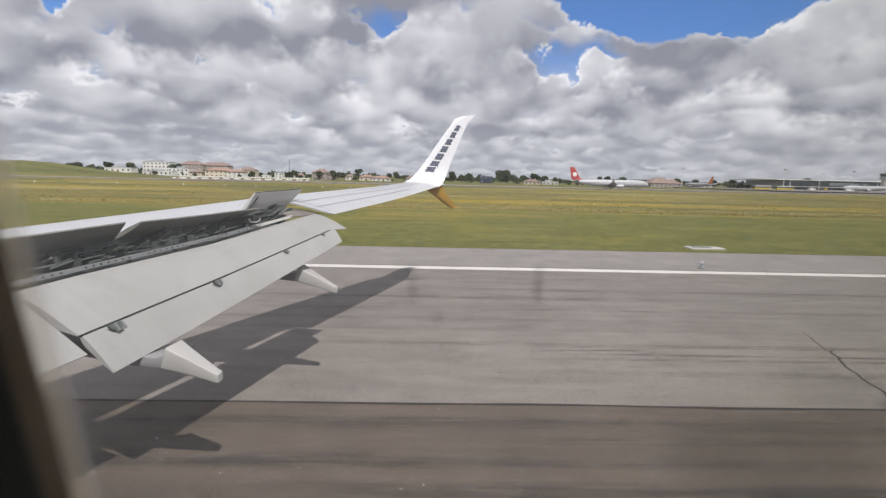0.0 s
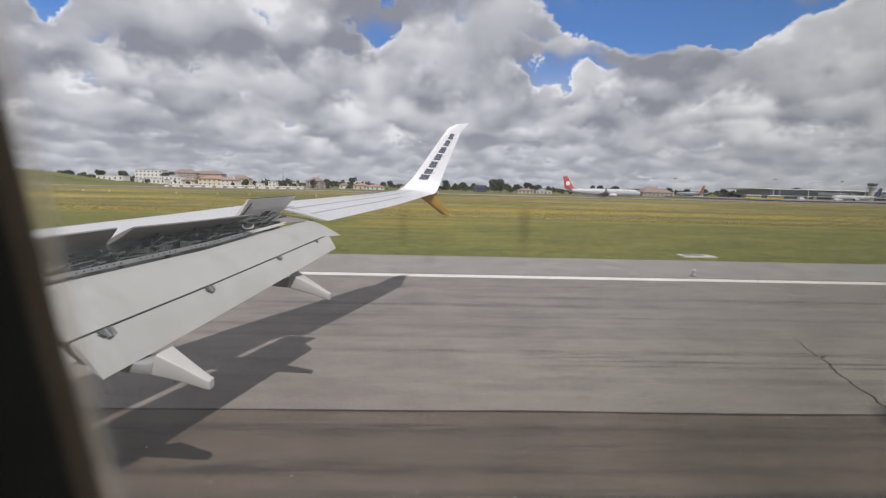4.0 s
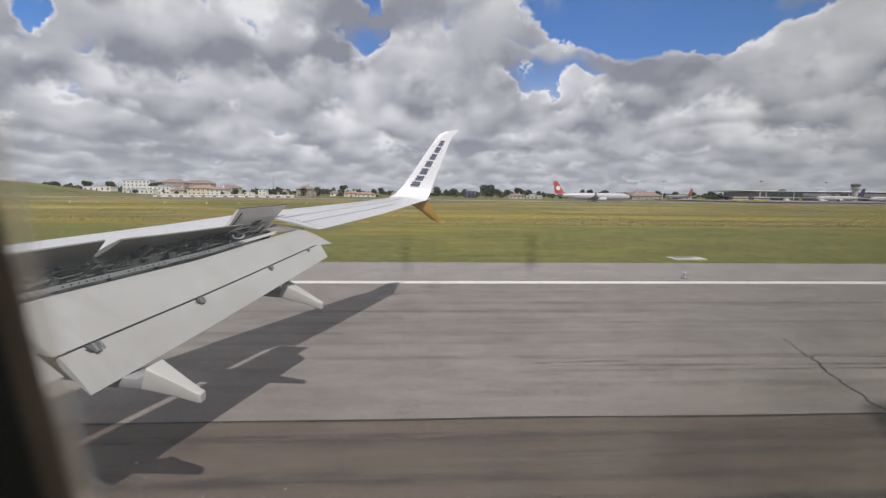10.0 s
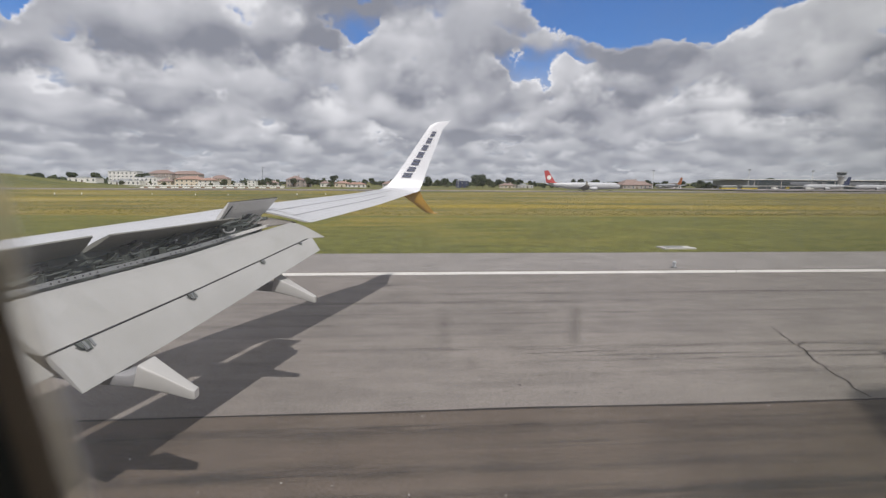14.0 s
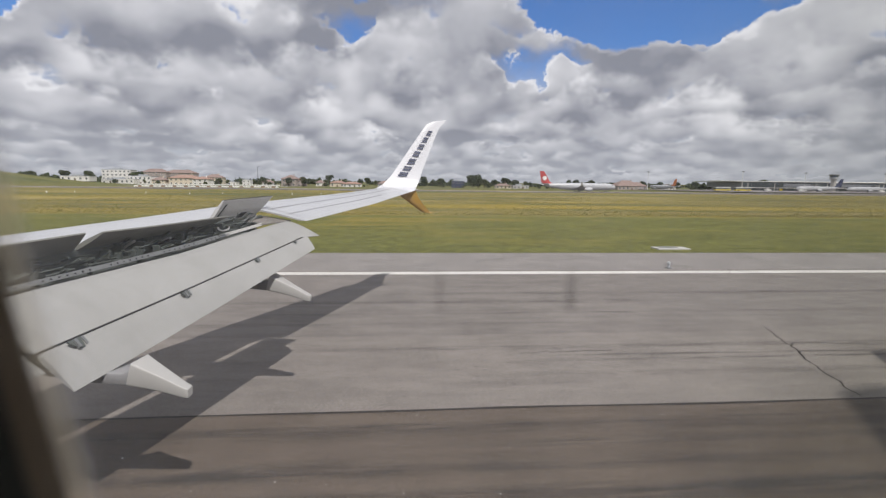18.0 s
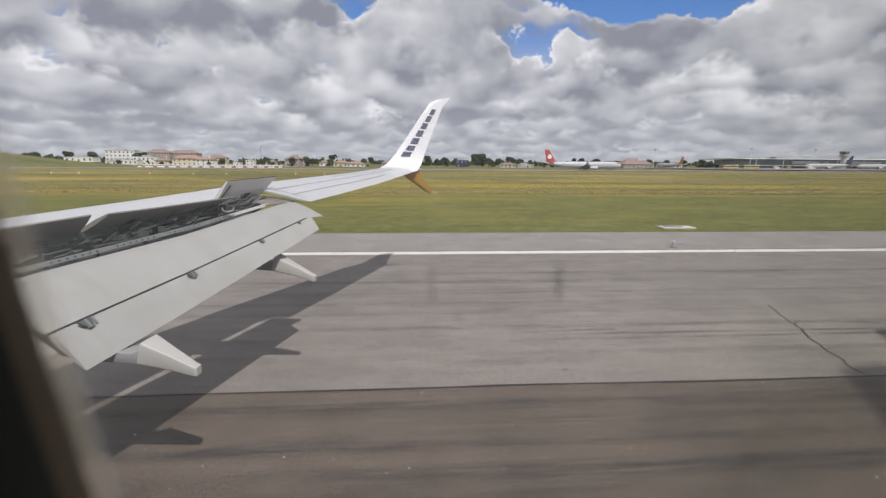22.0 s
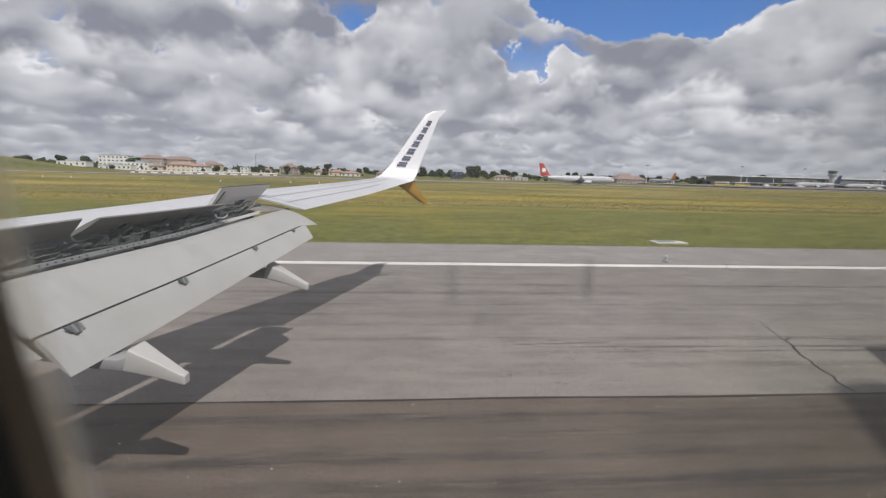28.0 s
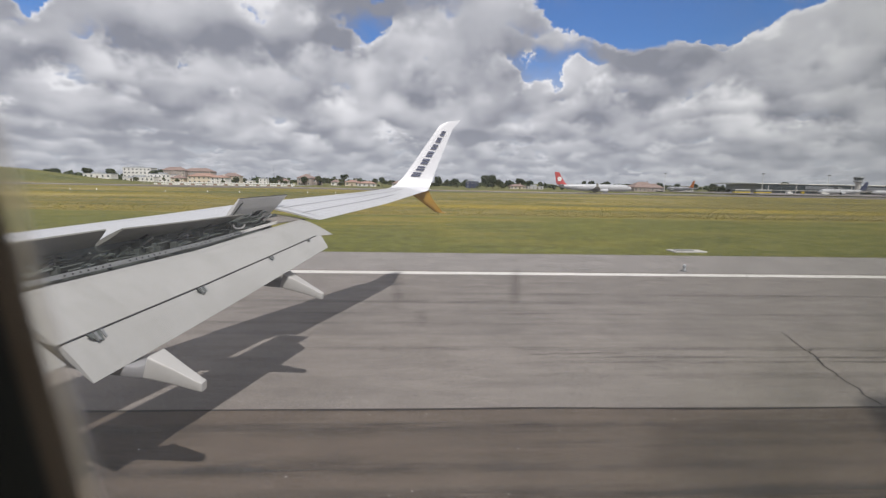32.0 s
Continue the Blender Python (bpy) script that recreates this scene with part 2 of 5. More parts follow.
def rubber(name, strength):
    """Rubber rubbed into asphalt: thin, streaky, fading to its sides and ends."""
    m = tarmac(name, (0.040, 0.036, 0.033), (0.115, 0.104, 0.095), 1.0)
    n = Net(m.node_tree)
    b = m.node_tree.nodes["Principled BSDF"]
    pos = n.node("ShaderNodeNewGeometry").outputs["Position"]
    gx_, gy_, gz_ = n.xyz(n.node("ShaderNodeTexCoord").outputs["Generated"])
    across = n.step(n.math("ABSOLUTE", n.math("SUBTRACT", gy_, 0.5)), 0.12, 0.5, 1.0, 0.0)
    ends = n.step(n.math("ABSOLUTE", n.math("SUBTRACT", gx_, 0.5)), 0.15, 0.5, 1.0, 0.0)
    fray = n.noise(n.vec("MULTIPLY", pos, (0.06, 1.0, 1.0)), 9.0, 6.0, 0.65)
    skip = n.noise(n.vec("MULTIPLY", pos, (0.5, 1.0, 1.0)), 0.9, 4.0, 0.6)
    f = n.math("MULTIPLY", n.math("MULTIPLY", across, ends), n.math("MULTIPLY", n.step(fray, 0.36, 0.60), n.step(skip, 0.30, 0.55)))
    n.put(b.inputs["Alpha"], n.math("MULTIPLY", f, strength))
    return m


M_RUBBER, M_RUBBER2 = rubber("heavy_rubber_streak", 0.46), rubber("light_rubber_streak", 0.22)
M_TAR = plain("tar_seal", (0.032, 0.027, 0.024), 0.9)
M_PAINT = tarmac("worn_white_marking", (0.37, 0.36, 0.335), (0.70, 0.685, 0.65), 0.7, 0.7)
M_YELLOW = tarmac("worn_yellow_marking", (0.38, 0.23, 0.02), (0.65, 0.42, 0.05), 0.6, 0.7)
M_GREEN = tarmac("green_marking", (0.05, 0.16, 0.09), (0.09, 0.26, 0.15), 0.5, 0.6)
M_CONCRETE = plain("pale_concrete", (0.45, 0.44, 0.42), 0.8, grain=3, vary=0.1, stain=0.4, dirt=0.15)
M_PLASTER = plain("white_plaster", (0.68, 0.67, 0.64), 0.8, grain=1.5, vary=0.05, stain=0.3, dirt=0.1)
M_CREAM = plain("cream_plaster", (0.60, 0.53, 0.42), 0.8, grain=1.5, vary=0.05, stain=0.3, dirt=0.1)
M_PINK = plain("pinkish_plaster", (0.36, 0.31, 0.285), 0.8, grain=1.5, vary=0.05, stain=0.3, dirt=0.1)
M_TILES = plain("orange_roof_tiles", (0.31, 0.205, 0.165), 0.85, grain=2.5, vary=0.2, stain=0.5, dirt=0.15)
M_TILES2 = plain("faded_roof_tiles", (0.24, 0.18, 0.16), 0.85, grain=2.5, vary=0.2, stain=0.5, dirt=0.15)
M_GREYROOF = plain("grey_metal_roof", (0.42, 0.44, 0.46), 0.5, 0.2, grain=1, vary=0.08)
M_GLASSY = plain("dark_window_glass", (0.10, 0.115, 0.12), 0.12)
M_TEAL = plain("tinted_facade_glass", (0.16, 0.20, 0.215), 0.12)
M_BARK = plain("bark", (0.12, 0.09, 0.065), 0.9)
M_RUST = plain("faded_red_plastic", (0.26, 0.17, 0.14), 0.6)
M_RED = plain("red_paint", (0.42, 0.06, 0.06), 0.45)
M_BLUE = plain("blue_paint", (0.03, 0.22, 0.55), 0.4)
M_ORANGE = plain("orange_paint", (0.65, 0.20, 0.04), 0.45)
M_TYRE = plain("tyre_rubber", (0.03, 0.03, 0.03), 0.8)
M_SIGN = plain("white_sign_board", (0.72, 0.72, 0.70), 0.6)
M_BUS = plain("yellow_bus_paint", (0.55, 0.42, 0.03), 0.45)


def leaves(name, low, high):
    m, n, b, pos = material(name, 0.8)
    r = n.node("ShaderNodeNewGeometry").outputs["Random Per Island"]
    g = n.noise(pos, 0.4, 3.0)
    n.put(b.inputs["Base Color"], n.mix(n.math("ADD", n.math("MULTIPLY", r, 0.6), n.math("MULTIPLY", g, 0.4)), low, high))
    return m


M_LEAF = leaves("dark_foliage", (0.028, 0.042, 0.021), (0.080, 0.098, 0.048))
M_LEAF2 = leaves("olive_foliage", (0.04, 0.052, 0.022), (0.095, 0.105, 0.045))
M_BLADE = leaves("grass_blades", (0.075, 0.095, 0.022), (0.18, 0.18, 0.06))
M_WEED = leaves("yellow_weeds", (0.17, 0.15, 0.03), (0.33, 0.27, 0.06))


def meadow():
    """Airfield grass: mown strips along the runway, tan tracks and yellow flowering drifts further out."""
    m, n, b, pos = material("airfield_grass", 0.95)
    x, y, z = n.xyz(pos)
    fine = n.noise(pos, 5.5, 5.0, 0.7)
    mid = n.noise(n.vec("MULTIPLY", pos, (0.35, 1.0, 1.0)), 0.42, 5.0, 0.6)
    wide = n.noise(n.vec("MULTIPLY", pos, (0.10, 1.0, 1.0)), 0.085, 5.0, 0.6, 0.4)
    drift = n.noise(n.vec("ADD", n.vec("MULTIPLY", pos, (0.30, 1.0, 1.0)), (31.0, 7.0, 0.0)), 0.035, 6.0, 0.65, 1.0)
    f = n.math("ADD", n.math("MULTIPLY", n.math("SUBTRACT", fine, 0.5), 1.9), n.math("MULTIPLY", n.math("SUBTRACT", mid, 0.5), 1.3))
    clump = n.noise(n.vec("MULTIPLY", pos, (1.0, 0.7, 1.0)), 1.5, 5.0, 0.65, 0.5)
    f = n.math("ADD", f, n.math("MULTIPLY", n.math("SUBTRACT", clump, 0.5), n.step(y, 48.0, 60.0, 2.5, 0.7)))
    f = n.math("ADD", f, 0.5, clamp=True)
    mown = n.mix(f, (0.062, 0.071, 0.012), (0.165, 0.162, 0.038))
    rough_ = n.mix(f, (0.105, 0.094, 0.022), (0.275, 0.222, 0.066))
    yy = n.math("ADD", y, n.math("MULTIPLY", n.math("SUBTRACT", mid, 0.5), 9.0))
    col = n.mix(n.step(yy, 54.0, 60.0), mown, rough_)
    tan_ = n.mix(f, (0.20, 0.165, 0.075), (0.36, 0.30, 0.15))
    for y0, wd, amount in ((64.0, 3.0, 0.7), (79.0, 3.0, 0.35), (103.0, 7.0, 0.35)):
        track = n.math("MULTIPLY", n.step(yy, y0 - 2.0, y0), n.step(yy, y0 + wd, y0 + wd + 3.0, 1.0, 0.0))
        col = n.mix(n.math("MULTIPLY", track, n.math("MULTIPLY", n.step(wide, 0.35, 0.55), amount)), col, tan_)
    for y0, wd in ((71.0, 3.0), (90.0, 5.0), (122.0, 14.0)):
        dip = n.math("MULTIPLY", n.step(yy, y0 - 2.0, y0), n.step(yy, y0 + wd, y0 + wd + 3.0, 1.0, 0.0))
        col = n.mix(n.math("MULTIPLY", dip, n.math("MULTIPLY", n.step(drift, 0.35, 0.6), 0.7)), col, n.mix(f, (0.045, 0.052, 0.018), (0.115, 0.115, 0.042)))
    ridge = n.noise(n.vec("ADD", n.vec("MULTIPLY", pos, (0.10, 1.0, 1.0)), (5.0, 3.0, 0.0)), 0.33, 6.0, 0.68, 0.6)
    out = n.step(yy, 56.0, 64.0)
    col = n.mix(n.math("MULTIPLY", n.math("MULTIPLY", n.step(ridge, 0.52, 0.62), out), 0.75), col, n.mix(f, (0.042, 0.050, 0.018), (0.10, 0.10, 0.038)))
    col = n.mix(n.math("MULTIPLY", n.math("MULTIPLY", n.step(ridge, 0.46, 0.36), out), 0.7), col, n.mix(f, (0.19, 0.155, 0.055), (0.33, 0.27, 0.11)))
    flower = n.mix(fine, (0.24, 0.19, 0.02), (0.42, 0.30, 0.03))
    away = n.math("MULTIPLY", n.step(yy, 68.0, 80.0), n.step(yy, 100.0, 150.0, 1.0, 0.30))
    col = n.mix(n.math("MULTIPLY", n.math("MULTIPLY", n.step(n.math("ADD", drift, n.step(n.xyz(pos)[0], -160.0, 60.0, 0.05, -0.045)), 0.46, 0.62), away), 0.75), col, flower)
    col = n.mix(n.math("MULTIPLY", n.math("MULTIPLY", n.step(wide, 0.54, 0.66), away), 0.75), col, n.mix(f, (0.045, 0.055, 0.02), (0.10, 0.105, 0.04)))
    warm = n.noise(n.vec("ADD", n.vec("MULTIPLY", pos, (0.35, 1.0, 1.0)), (3.0, 23.0, 0.0)), 0.11, 6.0, 0.65, 0.8)
    strip_ = n.math("MULTIPLY", n.step(y, 28.0, 34.0), n.step(yy, 92.0, 130.0, 1.0, 0.4))
    col = n.mix(n.math("MULTIPLY", n.math("MULTIPLY", n.step(warm, 0.50, 0.66), strip_), 0.55), col, n.mix(fine, (0.20, 0.145, 0.022), (0.34, 0.245, 0.045)))
    far_ = n.step(yy, 84.0, 112.0)
    tract = n.noise(n.vec("ADD", n.vec("MULTIPLY", pos, (0.22, 1.0, 1.0)), (17.0, 2.0, 0.0)), 0.05, 6.0, 0.62, 0.6)
    col = n.mix(n.math("MULTIPLY", n.math("MULTIPLY", n.step(tract, 0.50, 0.58), far_), 0.8), col, n.mix(f, (0.050, 0.062, 0.022), (0.105, 0.115, 0.044)))
    col = n.mix(n.math("MULTIPLY", n.math("MULTIPLY", n.step(tract, 0.46, 0.38), far_), 0.65), col, n.mix(f, (0.20, 0.165, 0.06), (0.34, 0.28, 0.115)))
    near = n.math("MULTIPLY", n.step(y, 25.4, 27.2, 1.0, 0.0), n.step(mid, 0.35, 0.6))
    col = n.mix(n.math("MULTIPLY", near, 0.6), col, (0.085, 0.07, 0.03))
    col = n.mix(n.math("MULTIPLY", n.step(y, 300.0, 340.0), 0.6), col, n.mix(f, (0.040, 0.058, 0.020), (0.100, 0.118, 0.045)))
    n.put(b.inputs["Base Color"], col)
    bump(n, b, n.math("ADD", fine, mid), 0.9, 0.12)
    return m


M_GRASS = meadow()


def pane_material():
    """Scratched acrylic with a thin film of dirt that scatters a little daylight; a beige rim band imitates a lit edge.
    """
    m = bpy.data.materials.new("hazy_acrylic")
    m.use_nodes = True
    m.node_tree.nodes.clear()
    n = Net(m.node_tree)
    pos = n.node("ShaderNodeNewGeometry").outputs["Position"]
    clear = n.node("ShaderNodeBsdfTransparent")
    film = n.node("ShaderNodeBsdfTranslucent")
    smear = n.noise(pos, 42.0, 4.0, 0.6)
    cloud_ = n.noise(pos, 17.0, 5.0, 0.65, 0.6)
    x, y, z = n.xyz(pos)
    rim = n.math("ADD", x, n.math("MULTIPLY", n.math("SUBTRACT", z, 3.81), 0.15))
    wipe = n.math("MULTIPLY", n.step(rim, -0.10, -0.01, 1.0, 0.0), n.step(z, 3.76, 3.88, 1.0, 0.0))
    f = n.math("ADD", 0.080, n.math("MULTIPLY", n.step(smear, 0.35, 0.75), 0.045))
    f = n.math("ADD", f, n.math("MULTIPLY", wipe, n.step(cloud_, 0.50, 0.75, 0.0, 0.05)))
    # beige glow of the pane's rim, painted as a denser film
    edge = n.step(n.math("ADD", rim, n.math("MULTIPLY", n.math("SUBTRACT", cloud_, 0.5), 0.006)), -0.109, -0.099, 1.0, 0.0)
    f = n.math("ADD", f, n.math("MULTIPLY", edge, 0.42))
    n.put(film.inputs[0], n.mix(edge, (0.95, 0.95, 0.95), (0.62, 0.55, 0.43)))
    mx = n.node("ShaderNodeMixShader")
    n.put(mx.inputs[0], f)
    n.put(mx.inputs[1], clear.outputs[0])
    n.put(mx.inputs[2], film.outputs[0])
    n.put(n.node("ShaderNodeOutputMaterial").inputs[0], mx.outputs[0])
    return m


def outer_pane_material():
    """Clear outer acrylic with a few greasy smears and a painted greenish vignette towards one side and its foot."""
    m = bpy.data.materials.new("smeared_acrylic")
    m.use_nodes = True
    m.node_tree.nodes.clear()
    n = Net(m.node_tree)
    pos = n.node("ShaderNodeNewGeometry").outputs["Position"]
    x, y, z = n.xyz(pos)
    rag = n.math("MULTIPLY", n.math("SUBTRACT", n.noise(pos, 160.0, 3.0), 0.5), 0.004)
    total = None
    for x0, z0, w0, h0, amount in ((0.091, 3.851, 0.0022, 0.010, 0.32), (0.020, 3.850, 0.0022, 0.011, 0.18), (0.035, 3.831, 0.002, 0.003, 0.2)):
        u = n.math("ABSOLUTE", n.math("ADD", n.math("SUBTRACT", x, x0), rag))
        v = n.math("ABSOLUTE", n.math("ADD", n.math("SUBTRACT", z, z0), rag))
        dab = n.math("MULTIPLY", n.math("MULTIPLY", n.step(u, w0 * 0.5, w0 * 1.6, 1.0, 0.0), n.step(v, h0 * 0.7, h0 * 1.3, 1.0, 0.0)), amount)
        total = dab if total is None else n.math("ADD", total, dab)
    # corner darkening put into the pane's tint, uneven, deeper aft and low
    vignette_noise = n.noise(pos, 14.0, 4.0, 0.6)
    vignette = n.math("ADD", n.step(x, 0.10, 0.30, 0.0, 0.55), n.step(n.math("SUBTRACT", z, n.math("MULTIPLY", x, 0.35)), 3.80, 3.62, 0.0, 0.45))
    vignette = n.math("MULTIPLY", vignette, n.step(vignette_noise, 0.2, 0.8, 0.75, 1.25), clamp=True)
    clear = n.node("ShaderNodeBsdfTransparent")
    tint = n.mix(vignette, (0.99, 0.99, 0.99), (0.62, 0.63, 0.58))
    n.put(clear.inputs[0], n.mix(total, tint, (0.10, 0.09, 0.08)))
    n.put(n.node("ShaderNodeOutputMaterial").inputs[0], clear.outputs[0])
    return m


M_PANE, M_OUTER = pane_material(), outer_pane_material()


# ---- mesh helpers ----
def finish(name, bm, mat, parent=None, label="", smooth=False):
    bmesh.ops.recalc_face_normals(bm, faces=bm.faces)
    me = bpy.data.meshes.new(name)
    bm.to_mesh(me)
    bm.free()
    for mt in (mat if isinstance(mat, (list, tuple)) else [mat]):
        me.materials.append(mt)
    if smooth:
        me.polygons.foreach_set("use_smooth", [True] * len(me.polygons))
        me.set_sharp_from_angle(angle=radians(38))
    ob = new(name, me)
    ob.parent = parent
    if label:
        ob["label"] = label
    return ob


def part(name, bm, mat, parent, label="", smooth=False):
    return finish(name, bm, mat, parent, label, smooth)


def empty(name, x=0.0, y=0.0, z=0.0, turn=0.0):
    ob = new(name)
    ob.matrix_basis = pose(x, y, z, 0, 0, turn)
    return ob


def loft(bm, rings, cap=True, closed=True):
    """Skin over rings of equally many points."""
    vs = [[bm.verts.new(p) for p in ring] for ring in rings]
    k = len(vs[0])
    for a, b in zip(vs, vs[1:]):
        for i in range(k if closed else k - 1):
            j = (i + 1) % k
            bm.faces.new((a[i], a[j], b[j], b[i]))
    if cap and closed:
        bm.faces.new(vs[0])
        bm.faces.new(vs[-1])
    return vs


def box(bm, x0, x1, y0, y1, z0, z1, m=None):
    corners = [(x, y, z) for z in (z0, z1) for x, y in ((x0, y0), (x1, y0), (x1, y1), (x0, y1))]
    vs = [bm.verts.new(m @ Vector(c) if m else c) for c in corners]
    for f in ((0, 3, 2, 1), (4, 5, 6, 7), (0, 1, 5, 4), (1, 2, 6, 5), (2, 3, 7, 6), (3, 0, 4, 7)):
        bm.faces.new([vs[i] for i in f])


def soft_box(bm, x0, x1, y0, y1, z0, z1, r=0.02):
    tmp = bmesh.new()
    box(tmp, x0, x1, y0, y1, z0, z1)
    bmesh.ops.bevel(tmp, geom=tmp.edges[:], offset=r, segments=2, affect="EDGES", profile=0.5)
    me = bpy.data.meshes.new("tmp")
    tmp.to_mesh(me)
    tmp.free()
    bm.from_mesh(me)
    bpy.data.meshes.remove(me)


def tube(bm, a, b, r0, r1=None, n=8):
    a, b = Vector(a), Vector(b)
    q = (b - a).to_track_quat("Z", "Y")
    r1 = r0 if r1 is None else r1
    loft(bm, [[c + q @ Vector((r * math.cos(i * math.tau / n), r * math.sin(i * math.tau / n), 0)) for i in range(n)] for c, r in ((a, r0), (b, r1))])


def mesh_from(name, verts, faces, mat, parent=None):
    me = bpy.data.meshes.new(name)
    me.from_pydata(verts, [], faces)
    me.materials.append(mat)
    ob = new(name, me)
    ob.parent = parent
    return ob


def strip(bm, points, width, z):
    """A flat band of varying width along a line on the ground."""
    pts = [Vector(p) for p in points]
    left, right = [], []
    for i, p in enumerate(pts):
        d = (pts[min(i + 1, len(pts) - 1)] - pts[max(i - 1, 0)]).normalized()
        s = Vector((-d.y, d.x)) * width * 0.5 * random.uniform(0.7, 1.3)
        left.append(bm.verts.new((p.x + s.x, p.y + s.y, z)))
        right.append(bm.verts.new((p.x - s.x, p.y - s.y, z)))
    for i in range(len(pts) - 1):
        bm.faces.new((left[i], right[i], right[i + 1], left[i + 1]))


def wander(a, b, n, off):
    """A line from a to b that strays a little to the sides."""
    a, b = Vector(a), Vector(b)
    s = Vector((-(b - a).y, (b - a).x)).normalized()
    return [a.lerp(b, i / n) + s * (off * (noise.noise((a.x + i * 0.6, a.y, 0.3)))) for i in range(n + 1)]


# ---- ground, runway, taxiways ----
def mound(x, y):
    """Height of the land: flat airfield, a green bank ahead and rising ground far out."""
    h = 11.0 * math.exp(-(((x + 352) / 60) ** 2 + ((y - 400) / 70) ** 2))
    h += 5.0 * math.exp(-(((x + 700) / 260) ** 2 + ((y - 560) / 120) ** 2))
    far = max(0.0, (math.hypot(x, y) - 900.0) / 3000.0)
    h += min(1.0, far) * (14.0 + 16.0 * noise.noise((x * 0.0007, y * 0.0007, 2.0)))
    if y > 60:
        h += 0.35 * min(1.0, (y - 60) / 40) * noise.noise((x * 0.03, y * 0.05, 0.0))
    return h - 0.05


def axis(fine, lim, step, far):
    a = list(np.arange(fine[0], fine[1] + 0.1, step))
    v, s = fine[1], step
    while v < lim:
        s *= far
        v += s
        a.append(min(v, lim))
    v, s = fine[0], step
    while v > -lim:
        s *= far
        v -= s
        a.insert(0, max(v, -lim))
    return a


gx, gy = axis((-460, 460), 4400, 10, 1.22), axis((-60, 620), 4400, 9, 1.22)
gv = [(x, y, mound(x, y)) for y in gy for x in gx]
gf = [(j * len(gx) + i, j * len(gx) + i + 1, (j + 1) * len(gx) + i + 1, (j + 1) * len(gx) + i) for j in range(len(gy) - 1) for i in range(len(gx) - 1)]
ground = mesh_from("ground", gv, gf, M_GRASS)
ground.data.polygons.foreach_set("use_smooth", [True] * len(gf))
tagged(ground, "mown green airfield grass with yellow flowering drifts", "grass", kind="structure")

RX0, RX1 = -1300.0, 1300.0


def slab(name, x0, x1, y0, y1, top, mat, label, depth=0.3, parent=None):
    bm = bmesh.new()
    box(bm, x0, x1, y0, y1, top - depth, top)
    return finish(name, bm, mat, parent, label)


runway = empty("runway")
tagged(runway, "grey worn asphalt runway with painted markings", "runway", kind="structure")
slab("asphalt", RX0, RX1, -24.5, 7.5, 0.0, M_RUNWAY, "brownish grey worn asphalt with tyre streaks", parent=runway)
slab("asphalt", RX0, RX1, 7.5, 11.5, 0.0, M_LIGHT, "pale grey resurfaced asphalt lane", parent=runway)
slab("asphalt", RX0, RX1, 11.5, 20.5, 0.0, M_DARK, "darker grey asphalt lane", parent=runway)
slab("shoulder", RX0, RX1, 20.5, 25.9, -0.008, M_SHOULDER, "paler asphalt runway shoulder", parent=runway)
slab("shoulder", RX0, RX1, -30.0, -24.5, -0.008, M_SHOULDER, "", parent=runway)
for y0, y1 in ((19.62, 20.2), (-24.2, -23.6)):
    slab("edge_line", RX0, RX1, y0, y1, 0.005, M_PAINT, "worn white painted edge line", 0.004, runway)
for i in range(-20, 21):
    slab("centre_dash", i * 60.0, i * 60.0 + 30, -2.45, -1.55, 0.005, M_PAINT, "", 0.004, runway)
# touchdown marks further back along the runway
for x0 in (290.0, 440.0, 590.0):
    for y0 in (3.5, 7.0, 10.5)[: 3 if x0 > 500 else 2 if x0 > 400 else 1]:
        bm = bmesh.new()
        vs = [bm.verts.new(p) for p in ((x0, y0, 0.009), (x0 + 22.5, y0, 0.009), (x0 + 22.5, y0 + 1.8, 0.009), (x0, y0 + 1.8, 0.009))]
        bm.faces.new(vs)
        bmesh.ops.solidify(bm, geom=bm.faces[:], thickness=0.004)
        finish("touchdown_mark", bm, M_PAINT, runway, "broad worn white touchdown bar")

random.seed(4)
# sealed joints and cracks
bm = bmesh.new()
strip(bm, [(x, 7.5 + 0.05 * noise.noise((x * 0.25, 1.0, 0.0))) for x in np.arange(-260, 261, 0.8)], 0.065, 0.006)
finish("tar_joint", bm, M_TAR, runway, "long black tar-sealed joint")
CRACKS = [((10.10, 11.85), (9.52, 10.36), 0.05), ((9.62, 10.36), (9.14, 9.37), 0.10), ((9.14, 9.37), (8.57, 7.60), 0.075), ((9.62, 10.36), (9.84, 10.55), 0.05), ((9.84, 10.55), (11.8, 10.33), 0.04),
          ((2.6, 10.1), (4.9, 10.22), 0.035), ((14.6, 19.4), (15.6, 20.9), 0.05), ((-30.0, 12.6), (-16.0, 13.1), 0.05),
          ((-14.0, 4.0), (-6.0, 14.0), 0.06), ((24.0, 5.5), (31.0, 18.0), 0.07)]
for a, b, wd in CRACKS:
    bm = bmesh.new()
    strip(bm, wander(a, b, 14, 0.07), wd * 0.48, 0.007)
    finish("crack", bm, M_TAR, runway, "black sealed crack")
